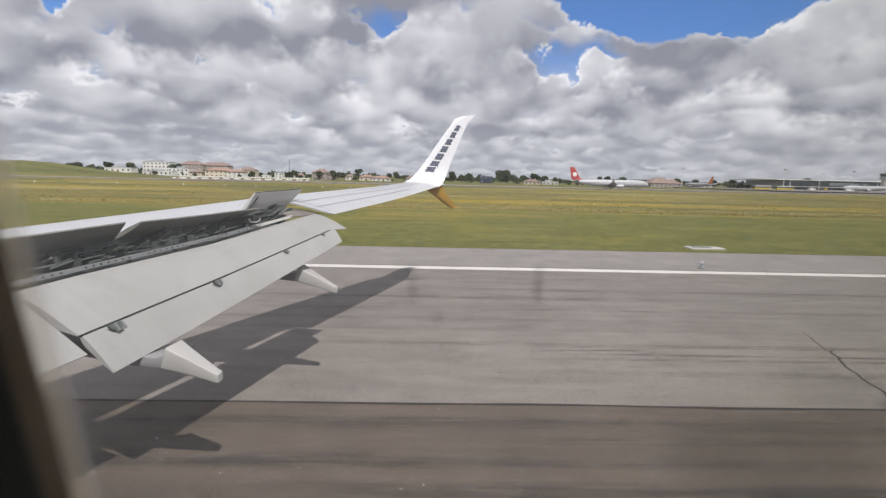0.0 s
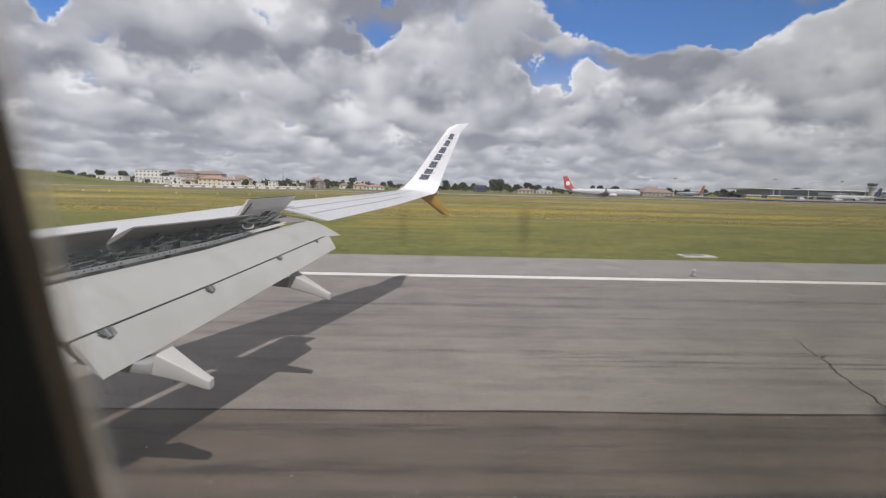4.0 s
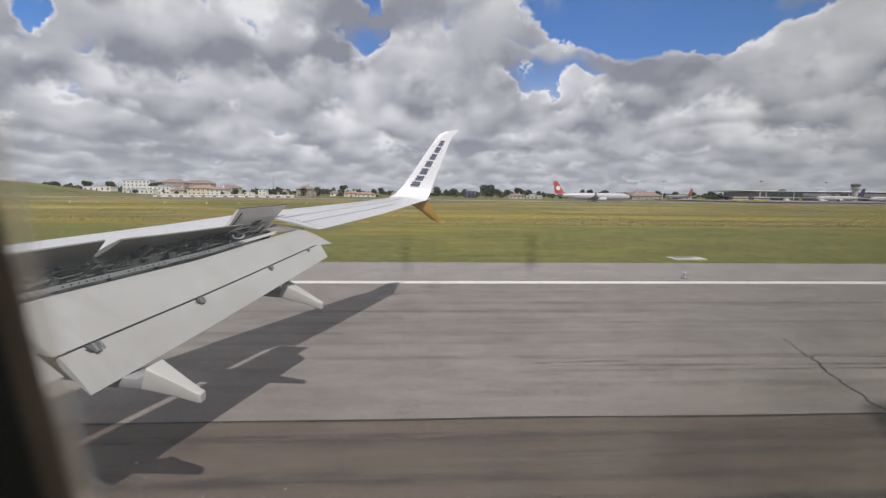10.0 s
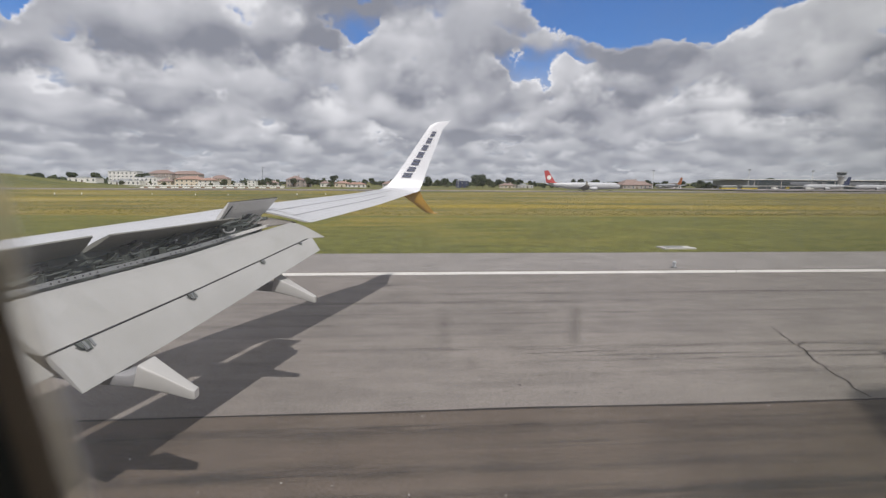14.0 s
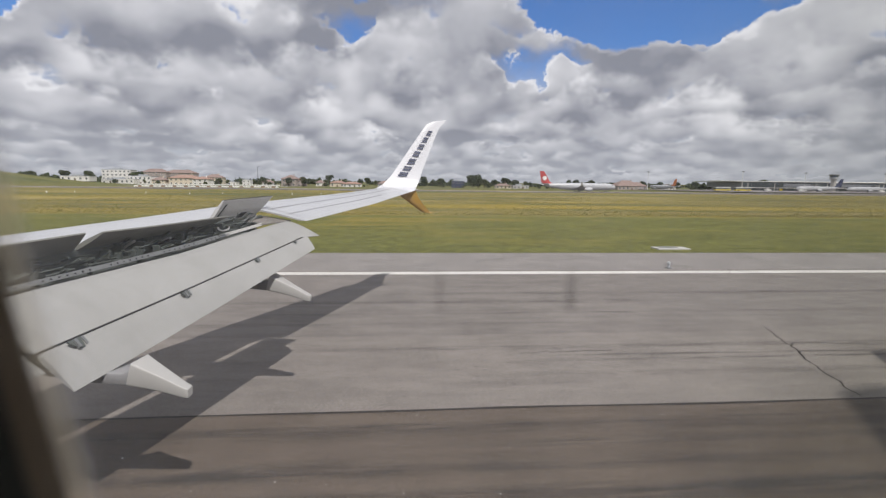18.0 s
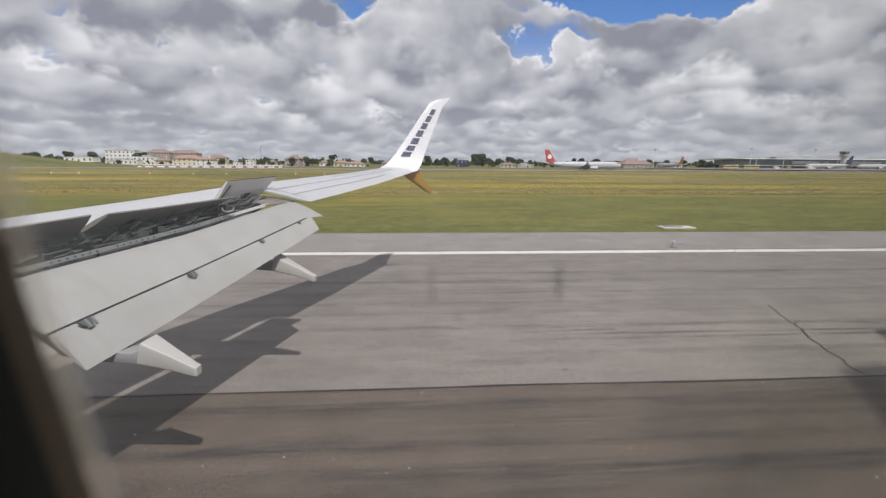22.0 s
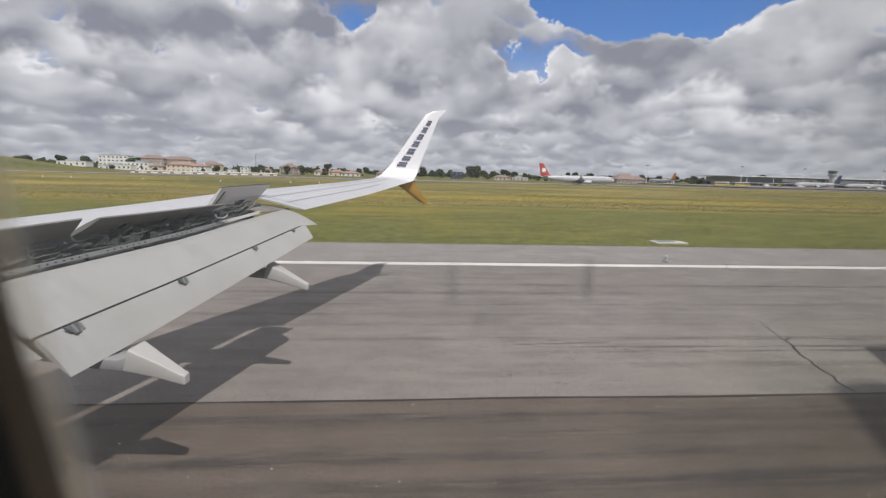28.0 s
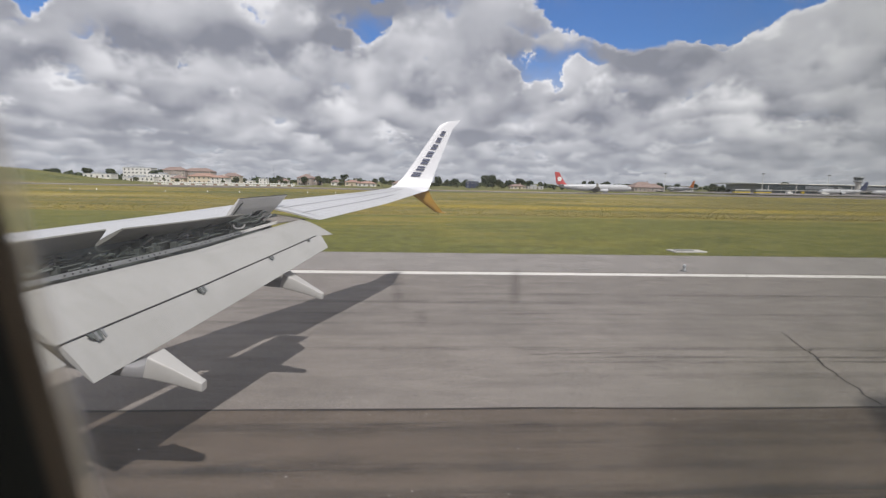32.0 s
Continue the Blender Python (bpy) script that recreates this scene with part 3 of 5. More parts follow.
# rubber left by tyres: long bands that fray at their edges
random.seed(17)
BANDS = [(4.9, 0.55, 0.8), (5.5, 0.35, 0.6), (6.05, 0.5, 0.9), (6.7, 0.22, 0.8), (7.05, 0.3, 0.5), (8.3, 0.25, 0.45), (9.2, 0.35, 0.5), (9.9, 0.14, 0.7), (10.7, 0.3, 0.4), (12.4, 0.35, 0.5), (13.3, 0.22, 0.5), (14.6, 0.5, 0.45), (16.0, 0.4, 0.4)]
for i, (y0, wd, amount) in enumerate(BANDS + BANDS[:6] + BANDS):
    x0, ln = random.uniform(-34, 22), random.uniform(9, 30)
    y0 += random.uniform(-0.35, 0.35)
    if abs(y0 - 7.5) < wd * 0.5 + 0.05:
        y0 += 0.5
    bm = bmesh.new()
    z = 0.0075 + 0.0004 * i
    lean = random.uniform(-0.004, 0.004)
    rows = [[(x0 + ln * k / 8, y0 + lean * ln * k / 8 + sd * wd * 0.5, z) for sd in (-1, 1)] for k in range(9)]
    loft(bm, rows, cap=False, closed=False)
    finish("rubber_mark", bm, M_RUBBER if amount > 0.55 else M_RUBBER2, runway, "dark frayed tyre rubber streak")

# pits, chips and loose stones
random.seed(9)
for nm, mt, cnt, sz, lab in (("pits", M_TAR, 700, 0.0075, "small dark pits in the worn asphalt"), ("loose_stones", M_CONCRETE, 420, 0.010, "scattered pale stone chips on the runway")):
    vs, fs = [], []
    for i in range(cnt):
        x, y = random.uniform(-14, 26), random.uniform(4.8, 11.4) if nm == "loose_stones" else random.gauss(9.6, 0.9)
        if nm == "pits":
            x = random.choice((3.0, 4.5, 6.0, 1.0, 12.0, -6.0)) + random.gauss(0, 1.6)
        s, k = sz * random.uniform(0.4, 1.5), len(vs)
        st = 4.5 if nm == "pits" else 1.2
        ring = [(x + s * st * math.cos(a) * random.uniform(0.6, 1.3), y + s * math.sin(a) * random.uniform(0.6, 1.3), 0.005) for a in np.linspace(0, math.tau, 7)[:-1]]
        vs += ring + [(x, y, 0.006 if nm == "pits" else 0.005 + s)]
        fs += [(k + j, k + (j + 1) % 6, k + 6) for j in range(6)]
    o = mesh_from(nm, vs, fs, mt, runway)
    tagged(o, lab, kind="stuff")

# taxiways: one behind by the terminal, one far ahead with the green band, one parallel by the apron
def flat(name, pts, z, mat, label, parent=None):
    bm = bmesh.new()
    vs = [bm.verts.new((x, y, z)) for x, y in pts]
    f = bm.faces.new(vs)
    ex = bmesh.ops.extrude_face_region(bm, geom=[f])
    for v in ex["geom"]:
        if isinstance(v, bmesh.types.BMVert):
            v.co.z -= 0.06
    return finish(name, bm, mat, parent, label)


def taxi_exit(x0, w, y1, flare):
    pts = [(x0 - w / 2, y1), (x0 + w / 2, y1)]
    pts += [(x0 + w / 2 + flare * (1 - math.sin(a)), 25.9 + flare * (1 - math.cos(a))) for a in np.linspace(math.pi / 2, 0, 9)]
    pts += [(x0 - w / 2 - flare * (1 - math.sin(a)), 25.9 + flare * (1 - math.cos(a))) for a in np.linspace(0, math.pi / 2, 9)]
    return pts


taxiway = empty("taxiway")
tagged(taxiway, "pale asphalt taxiway leading off the runway", "taxiway", kind="structure")
flat("asphalt", taxi_exit(560.0, 30.0, 225.0, 45.0), 0.02, M_SHOULDER, "", taxiway)
for x0, ln in ((556.0, 24.0), (566.0, 30.0)):
    slab("yellow_line", x0, x0 + 0.4, 40.0, 40.0 + ln * 5, 0.026, M_YELLOW, "yellow painted guide line", 0.004, taxiway)
taxiway_ahead = empty("taxiway")
tagged(taxiway_ahead, "pale concrete taxiway behind a green painted band", "taxiway", kind="structure")
flat("concrete", taxi_exit(-640.0, 60.0, 240.0, 60.0), 0.02, M_CONCRETE, "", taxiway_ahead)
slab("green_band", -760.0, -480.0, 26.0, 28.4, 0.03, M_GREEN, "green painted band beside the shoulder", 0.05, taxiway_ahead)
taxiway_far = empty("taxiway")
tagged(taxiway_far, "grey parallel taxiway beyond the grass", "taxiway", kind="structure")
bm = bmesh.new()
tx = [-900 + 60 * i for i in range(37)]
for a, b in zip(tx, tx[1:]):
    za, zb = mound(a, 250) + 0.5, mound(b, 250) + 0.5
    loft(bm, [[(a, 238, za), (a, 262, za), (a, 262, za - 1.2), (a, 238, za - 1.2)], [(b, 238, zb), (b, 262, zb), (b, 262, zb - 1.2), (b, 238, zb - 1.2)]])
finish("asphalt", bm, M_SHOULDER, taxiway_far)


# ---- the aircraft: wing, flaps, window ----
def te(y):
    return 0.2 + 0.4 * (y - 15.2)


def le(y):
    return -1.15 + 0.56 * (y - 15.2)


def lerp_at(y, table):
    ys = [t[0] for t in table]
    return float(np.interp(y, ys, [t[1] for t in table]))


Z_TE = ((9.5, 3.12), (12.4, 3.35), (15.2, 3.67))
Z_TOP = ((0.2, 2.71), (5.8, 3.112), (8.6, 3.32), (10.1, 3.45), (13.4, 3.64), (15.2, 3.79))
plane = empty("airliner", 0, 0, 0)
tagged(plane, "white airliner with flaps lowered and grey spoilers raised", "airplane")


def foil(xl, xt, zl, zt, top, thick, y, n=14, slim=0.0):
    ring = []
    for i in range(n + 1):
        s = 1 - i / n
        s = s * s * (3 - 2 * s) * 0.4 + s * 0.6
        base = zl + (zt - zl) * s
        ring.append((xl + (xt - xl) * s, y, base + (top - (zl + (zt - zl) * 0.4)) * math.sin(math.pi * s ** 0.75)))
    for i in range(1, n):
        s = i / n
        under = zl + (zt - zl) * s - thick * math.sin(math.pi * s ** 0.6) - 0.012
        over = zl + (zt - zl) * s + (top - (zl + (zt - zl) * 0.4)) * math.sin(math.pi * s ** 0.75) - 0.035
        ring.append((xl + (xt - xl) * s, y, under + (over - under) * slim))
    return ring


bm = bmesh.new()
rings = []
for y in (9.56, 10.5, 11.5, 12.5, 13.5, 14.4, 15.0):
    t = lerp_at(y, Z_TOP)
    rings.append(foil(le(y), te(y), t - 0.16, lerp_at(y, Z_TE), t, 0.05 + 0.07 * min(1.0, (y - 9.5) / 2.0), y, slim=max(0.0, min(1.0, (12.0 - y) / 2.2))))
loft(bm, rings)
for f in bm.faces:
    if len(f.verts) > 4 and f.calc_center_median().y < 10:
        f.material_index = 1
outer = part("outer_wing", bm, [M_WHITE, M_SPOIL], plane, "white painted outer wing skin", True)


def top_z(y, s):
    t = lerp_at(y, Z_TOP)
    zl, zt = t - 0.16, lerp_at(y, Z_TE)
    return zl + (zt - zl) * s + (t - (zl + (zt - zl) * 0.4)) * math.sin(math.pi * s ** 0.75)


# panel and aileron gaps on the upper skin
for s0, s1, ya, yb, wd in ((0.62, 0.62, 9.7, 14.6, 0.018), (0.80, 0.80, 9.7, 13.6, 0.022), (0.45, 0.45, 12.2, 14.6, 0.012)):
    bm = bmesh.new()
    rows = []
    for k in range(13):
        y = ya + (yb - ya) * k / 12
        c = te(y) - le(y)
        rows.append([(le(y) + c * s0 + d, y, top_z(y, s0 + d / c) + 0.004) for d in (-wd, wd)])
    loft(bm, rows, cap=False, closed=False)
    part("panel_gap", bm, M_LINE, outer)
for y in (13.62, 9.75):
    bm = bmesh.new()
    c = te(y) - le(y)
    loft(bm, [[(le(y) + c * s, y + d, top_z(y, s) + 0.004) for d in (-0.010, 0.010)] for s in np.linspace(0.62 if y > 10 else 0.3, 0.985, 8)], cap=False, closed=False)
    part("panel_gap", bm, M_LINE, outer)


def z_hinge(y):
    return 2.95 + 0.07 * (y - 5.3)


bm = bmesh.new()
rings = []
for y in (0.15, 2.0, 4.0, 5.5, 7.0, 8.3, 9.56):
    t, xl, xh, zh = lerp_at(y, Z_TOP), le(y), te(y) - 1.0, z_hinge(y)
    ring = []
    for i in range(11):
        s = 1 - i / 10
        base = (t - 0.25) + (zh - t + 0.25) * s
        ring.append((xl + (xh - xl) * s, y, base + (t - ((t - 0.25) + (zh - t + 0.25) * 0.4)) * math.sin(math.pi * s ** 0.75)))
    for i in range(1, 10):
        s = i / 10
        ring.append((xl + (xh - xl) * s, y, (t - 0.25) - 0.32 * math.sin(math.pi * 0.5 * min(1, s * 1.6)) + 0.04 * s))
    ring.append((xh, y, zh - 0.36))
    rings.append(ring)
loft(bm, rings)
part("inner_wing", bm, [M_WHITE], plane, "white painted inner wing skin", False)


def skin(f, r, ya, yb, bulge, thick, n=10, k=8):
    """A flap: f and r give its front and rear edge at y; curved above, thinner towards the rear."""
    bm = bmesh.new()
    rings = []
    for j in range(k + 1):
        y = ya + (yb - ya) * j / k
        a, b = Vector(f(y)), Vector(r(y))
        d = b - a
        nrm = Vector((-d.z, 0, d.x)).normalized()
        up_ = [a + d * s + nrm * bulge * math.sin(math.pi * s ** 0.7) for s in np.linspace(0, 1, n)]
        low = [a + d * s - nrm * (thick * (1 - s) ** 0.8 * min(1.0, 4 * s + 0.35) + 0.012) for s in np.linspace(1, 0, n)]
        rings.append([tuple(p) for p in up_ + low])
    loft(bm, rings)
    return bm


def flap_front(y):
    return (te(y) - 0.43, y, lerp_at(y, ((0.0, 2.10), (5.2, 2.67), (7.2, 2.82), (8.6, 3.01), (9.56, 3.12))))


def flap_rear(y):
    return (te(y) + 0.25, y, lerp_at(y, ((4.7, 2.165), (6.45, 2.43), (7.8, 2.66), (9.12, 2.89), (9.6, 2.82))))


main_flap = part("main_flap", skin(flap_front, flap_rear, 4.72, 9.56, 0.045, 0.13), M_FLAP, plane, "pale grey extended flap panel", True)
part("inboard_flap", skin(flap_front, lambda y: (te(y) + 0.34, y, 1.97 + 0.11 * (y - 4.8)), 0.2, 4.715, 0.02, 0.10), M_FLAP, plane, "", True)


def aft_front(y):
    y += 0.12 * (y - 4.75) / 4.25
    x, _, z = flap_rear(y)
    return (x + 0.006, y, z - 0.024)


def aft_rear(y):
    y -= 0.12 * (y - 4.75) / 4.25
    return (te(y) + 0.56, y, lerp_at(y, ((4.73, 1.74), (5.45, 1.88), (6.7, 2.15), (8.95, 2.665))))


aft_flap = part("aft_flap", skin(aft_front, aft_rear, 4.75, 9.0, 0.012, 0.05), M_FLAP, plane, "pale grey steeply lowered rear flap segment", True)
# black strip that paints the shade of the slot between the two segments
bm = bmesh.new()
loft(bm, [[(flap_rear(y)[0] + a, y, flap_rear(y)[2] + b) for a, b in ((-0.05, -0.012), (0.003, -0.014), (0.003, -0.05), (-0.05, -0.05))] for y in np.linspace(4.78, 9.0, 8)])
part("slot_shade", bm, M_SEAL, main_flap, "black strip standing in for the shaded slot")
# hinge fittings in cut-outs along the rear segment
for y, wd in ((5.06, 0.13), (6.36, 0.11), (7.68, 0.085), (8.64, 0.065)):
    a, b = Vector(aft_front(y)), Vector(aft_rear(y))
    d = (b - a).normalized()
    nrm = Vector((-d.z, 0, d.x)).normalized()
    q = Matrix((Vector((0, 1, 0)), d, nrm)).transposed().to_4x4()
    q.translation = a + nrm * 0.012
    bm = bmesh.new()
    loft(bm, [[q @ Vector((u * wd, v * wd, h)) for u, v in ((-1, 0.0), (1.1, 0.0), (1.0, 0.75), (0.1, 1.0), (-0.7, 0.55))] for h in (-0.01, 0.012)])
    cut = part("hinge_cutout", bm, M_BAY, aft_flap, "dark cut-out around a hinge")
    for u in (-0.35, 0.45):
        bm = bmesh.new()
        box(bm, (u - 0.14) * wd, (u + 0.14) * wd, 0.05 * wd, 0.85 * wd, 0.0, 0.03, q)
        part("hinge_lug", bm, M_LIP, cut, "grey metal hinge lug")


# spoilers: hinged along the wing, rear edges raised
def spoiler(ya, yb, ta, tb, dx, ztop, mat):
    bm = bmesh.new()
    rings = []
    for k in range(5):
        u = k / 4
        yb_ = ya + (yb - ya) * u
        yt = ta + (tb - ta) * u
        base = Vector((te(yb_) - 1.0, yb_, z_hinge(yb_) + 0.01))
        topp = Vector((te(yt) + dx, yt, ztop(yt)))
        d = (topp - base)
        nrm = Vector((-d.z, 0, d.x)).normalized()
        rings.append([tuple(p) for p in (base, base + d * 0.5 + nrm * 0.012, topp, topp - nrm * 0.02, base + d * 0.5 - nrm * 0.045, base - nrm * 0.05)])
    loft(bm, rings)
    return part("spoiler", bm, mat, plane, "grey underside of a raised spoiler panel")


flat_top = lambda y: lerp_at(y, ((2.6, 3.06), (5.2, 3.195), (6.1, 3.25), (6.35, 3.24), (7.23, 3.265), (8.45, 3.315)))
spoiler(2.6, 6.25, 2.6, 6.09, -0.62, flat_top, M_SPOIL_SHADE)
spoiler(6.30, 8.34, 6.30, 8.36, -0.62, flat_top, M_SPOIL_SHADE)
last = spoiler(8.36, 9.42, 8.54, 9.80, -0.84, lambda y: 3.57 + 0.042 * (y - 8.5), M_SPOIL)
bm = bmesh.new()
loft(bm, [[(te(y) - 0.998, y, z_hinge(y) - 0.015), (te(y) - 0.985, y, z_hinge(y) - 0.015), (te(y) - 0.985, y, z_hinge(y) - 0.36), (te(y) - 0.998, y, z_hinge(y) - 0.36)] for y in (0.2, 5.0, 9.5)])
part("rear_spar", bm, M_BAY, plane, "grey rear spar of the wing")
bm = bmesh.new()
box(bm, -3.33, -3.20, 8.95, 9.16, 3.27, 3.36)
part("actuator_fairing", bm, M_BAY, last, "dark actuator slot")


def on_last(u, v, off):
    """A place on the underside of the outermost spoiler."""
    y0, y1 = 8.36 + 1.06 * u, 8.54 + 1.26 * u
    a = Vector((te(y0) - 1.0, y0, z_hinge(y0) + 0.01))
    d = Vector((te(y1) - 0.84, y1, 3.57 + 0.042 * (y1 - 8.5))) - a
    return a + d * v - Vector((-d.z, 0, d.x)).normalized() * off


for nm, us, mt, lab in (("slot", ((0.50, 0.12), (0.66, 0.12), (0.68, 0.36), (0.54, 0.36)), M_SEAL, "dark access slot"),
                        ("side_seal", ((0.05, 0.10), (0.075, 0.10), (0.085, 0.86), (0.06, 0.86)), M_SEAL, "thin dark seam"),
                        ("slot", ((0.33, 0.16), (0.45, 0.14), (0.45, 0.20), (0.33, 0.22)), M_BAY, "small dark slit")):
    bm = bmesh.new()
    loft(bm, [[tuple(on_last(u, v, o_)) for u, v in us] for o_ in (0.047, 0.054)])
    part(nm, bm, mt, last, lab)
bm = bmesh.new()
loft(bm, [[(te(y) - 0.84 + a, y, 3.57 + 0.042 * (y - 8.5) + c) for a, c in ((-0.03, 0.004), (0.012, 0.006), (0.012, -0.012), (-0.03, -0.010))] for y in (8.56, 9.2, 9.79)])
part("edge_seal", bm, M_SEAL, last, "black rubber edge seal")

# the open bay between spoilers and flap
def z_lip(y):
    return lerp_at(y, ((0.0, 2.30), (5.3, 2.715), (7.4, 2.885), (9.42, 3.13)))


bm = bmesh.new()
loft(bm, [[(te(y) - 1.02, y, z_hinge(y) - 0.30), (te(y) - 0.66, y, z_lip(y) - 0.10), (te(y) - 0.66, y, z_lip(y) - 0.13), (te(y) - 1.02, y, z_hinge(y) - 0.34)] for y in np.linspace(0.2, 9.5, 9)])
part("bay_floor", bm, M_BAY, plane, "dark mottled floor of the flap bay")
bm = bmesh.new()
loft(bm, [[(te(y) - 0.665, y, z_lip(y) + 0.008), (te(y) - 0.645, y, z_lip(y) + 0.008), (te(y) - 0.625, y, z_lip(y) - 0.042), (te(y) - 0.648, y, z_lip(y) - 0.05)] for y in np.linspace(0.2, 8.3, 12)])
lip = part("bay_lip", bm, M_LIP, plane, "grey metal lip with a row of fastener holes")
bm = bmesh.new()
loft(bm, [[(te(y) - 0.675, y, z_lip(y) + 0.004), (te(y) - 0.645, y, z_lip(y) + 0.006), (te(y) - 0.615, y, z_lip(y) - 0.035), (te(y) - 0.648, y, z_lip(y) - 0.05)] for y in np.linspace(8.31, 9.3, 5)])
part("end_strip", bm, M_FAIR, lip, "pale sealing strip")
bm0 = bmesh.new()
bmesh.ops.create_cone(bm0, cap_ends=True, segments=8, radius1=0.011, radius2=0.011, depth=0.012)
hole = part("fastener_hole", bm0, M_SEAL, lip)
hole.matrix_basis = pose(te(5.1) - 0.637, 5.1, z_lip(5.1) - 0.014, 0, 75, -20)
for k in range(1, 37):
    y = 5.1 + k * 0.085
    if k % 9 in (4, 5):
        continue
    o = new("fastener_hole", hole.data)
    o.parent = lip
    o.matrix_basis = pose(te(y) - 0.632, y, z_lip(y) - 0.016, 0, 75, -20)
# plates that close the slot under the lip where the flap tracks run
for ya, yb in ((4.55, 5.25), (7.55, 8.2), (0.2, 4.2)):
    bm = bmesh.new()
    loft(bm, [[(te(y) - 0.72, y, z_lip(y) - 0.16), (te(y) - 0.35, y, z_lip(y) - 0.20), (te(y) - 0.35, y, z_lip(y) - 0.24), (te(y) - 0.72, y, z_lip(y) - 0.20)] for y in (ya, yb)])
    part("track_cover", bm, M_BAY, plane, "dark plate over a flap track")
# pipes, rods and brackets inside the bay
random.seed(11)
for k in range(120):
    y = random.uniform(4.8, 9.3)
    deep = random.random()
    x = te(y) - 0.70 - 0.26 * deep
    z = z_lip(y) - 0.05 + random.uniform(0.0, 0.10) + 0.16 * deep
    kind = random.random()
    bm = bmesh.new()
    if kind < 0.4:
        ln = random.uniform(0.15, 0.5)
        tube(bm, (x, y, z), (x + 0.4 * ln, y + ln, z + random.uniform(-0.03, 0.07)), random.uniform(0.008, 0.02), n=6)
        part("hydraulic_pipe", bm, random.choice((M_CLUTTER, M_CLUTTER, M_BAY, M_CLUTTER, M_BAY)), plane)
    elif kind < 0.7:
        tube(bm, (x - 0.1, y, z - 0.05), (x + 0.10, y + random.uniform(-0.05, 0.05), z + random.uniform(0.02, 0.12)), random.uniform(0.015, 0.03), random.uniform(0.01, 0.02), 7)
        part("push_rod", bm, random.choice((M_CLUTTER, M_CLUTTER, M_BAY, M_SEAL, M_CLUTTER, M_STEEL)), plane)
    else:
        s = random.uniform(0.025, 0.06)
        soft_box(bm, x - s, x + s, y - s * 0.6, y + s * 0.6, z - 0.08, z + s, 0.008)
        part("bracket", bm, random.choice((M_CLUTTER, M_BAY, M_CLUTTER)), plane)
# the bright hook-shaped fitting by the last spoiler
bm = bmesh.new()
for a in range(7):
    a0, a1 = math.pi * (0.9 + a / 6), math.pi * (0.9 + (a + 1) / 6)
    tube(bm, (-3.18 + 0.06 * math.cos(a0), 8.2 + 0.10 * math.cos(a0), 3.12 + 0.06 * math.sin(a0)), (-3.18 + 0.06 * math.cos(a1), 8.2 + 0.10 * math.cos(a1), 3.12 + 0.06 * math.sin(a1)), 0.014, n=6)
part("crank_fitting", bm, M_STEEL, plane, "bright metal crank fitting")


# plate that closes the bay at its outer end
bm = bmesh.new()
plate = [(te(9.15) - 1.0, 9.15, z_hinge(9.15) - 0.03), (te(9.62) - 1.0, 9.66, z_hinge(9.62) - 0.02), (te(9.62) - 0.36, 9.66, z_lip(9.42) + 0.0), (te(9.15) - 0.63, 9.15, z_lip(9.15) - 0.012)]
loft(bm, [plate, [(x, y, z - 0.02) for x, y, z in plate]])
part("bay_end_plate", bm, M_PLATE, plane, "brownish grey closing plate")


# flap track fairings: tapered canoes hanging under the flap
def canoe(y, tip, knee, z_knee, z_tip, w, h):
    def ring(x, zc, hw, hh):
        r = 0.2
        pts = []
        for sx, sz, a0 in ((1, 1, 0), (-1, 1, 90), (-1, -1, 180), (1, -1, 270)):
            for a in (0, 30, 60, 90):
                an = radians(a0 + a)
                pts.append((x, y + sx * hw * (1 - r) + hw * r * math.cos(an), zc + sz * hh * (1 - r) + hh * r * math.sin(an)))
        return pts
    bm = bmesh.new()
    front = [(px - 0.035 * (z_knee - pz) / h + 0.12 * (py - y), py, pz) for px, py, pz in ring(knee, z_knee, w, h)]
    loft(bm, [front, ring(knee + (tip - knee) * 0.5, z_knee + (z_tip - z_knee) * 0.48, w * 0.72, h * 0.73),
              ring(tip - 0.05, z_tip + 0.015, w * 0.46, h * 0.47), ring(tip - 0.012, z_tip + 0.002, w * 0.42, h * 0.43), ring(tip, z_tip, w * 0.36, h * 0.37)])
    rear = part("track_fairing", bm, M_FAIR, plane, "cream-white tapered flap track fairing", True)
    bm = bmesh.new()
    loft(bm, [ring(knee - 2.4, z_knee + 0.35, w * 0.5, h * 0.4), ring(knee - 1.4, z_knee + 0.16, w * 0.8, h * 0.5), ring(knee - 0.5, z_knee - 0.015, w * 0.93, h * 0.53), ring(knee - 0.10, z_knee - 0.06, w * 0.95, h * 0.53), ring(knee - 0.01, z_knee - 0.04, w * 0.95, h * 0.68)])
    part("fairing_nose", bm, M_NOSE, rear, "grey fixed front of the fairing", True)


canoe(8.0, -1.69, -2.35, 2.20, 1.90, 0.155, 0.125)
canoe(5.2, -2.49, -3.05, 1.785, 1.507, 0.15, 0.13)


# winglet: blends up from the tip, with a golden strake below
def blade(sections, mat, name, label, parent, thick):
    bm = bmesh.new()
    rings = []
    for a, b in sections:
        a, b = Vector(a), Vector(b)
        d = b - a
        side = d.cross(Vector((0, -0.25, 1.0))).normalized()
        ring = [a + d * s + side * thick * math.sin(math.pi * s ** 0.6) for s in np.linspace(0, 1, 9)]
        ring += [a + d * s - side * thick * math.sin(math.pi * s ** 0.6) for s in np.linspace(0.9, 0.1, 8)]
        rings.append([tuple(p) for p in ring])
    loft(bm, rings)
    return part(name, bm, mat, parent, label, True)


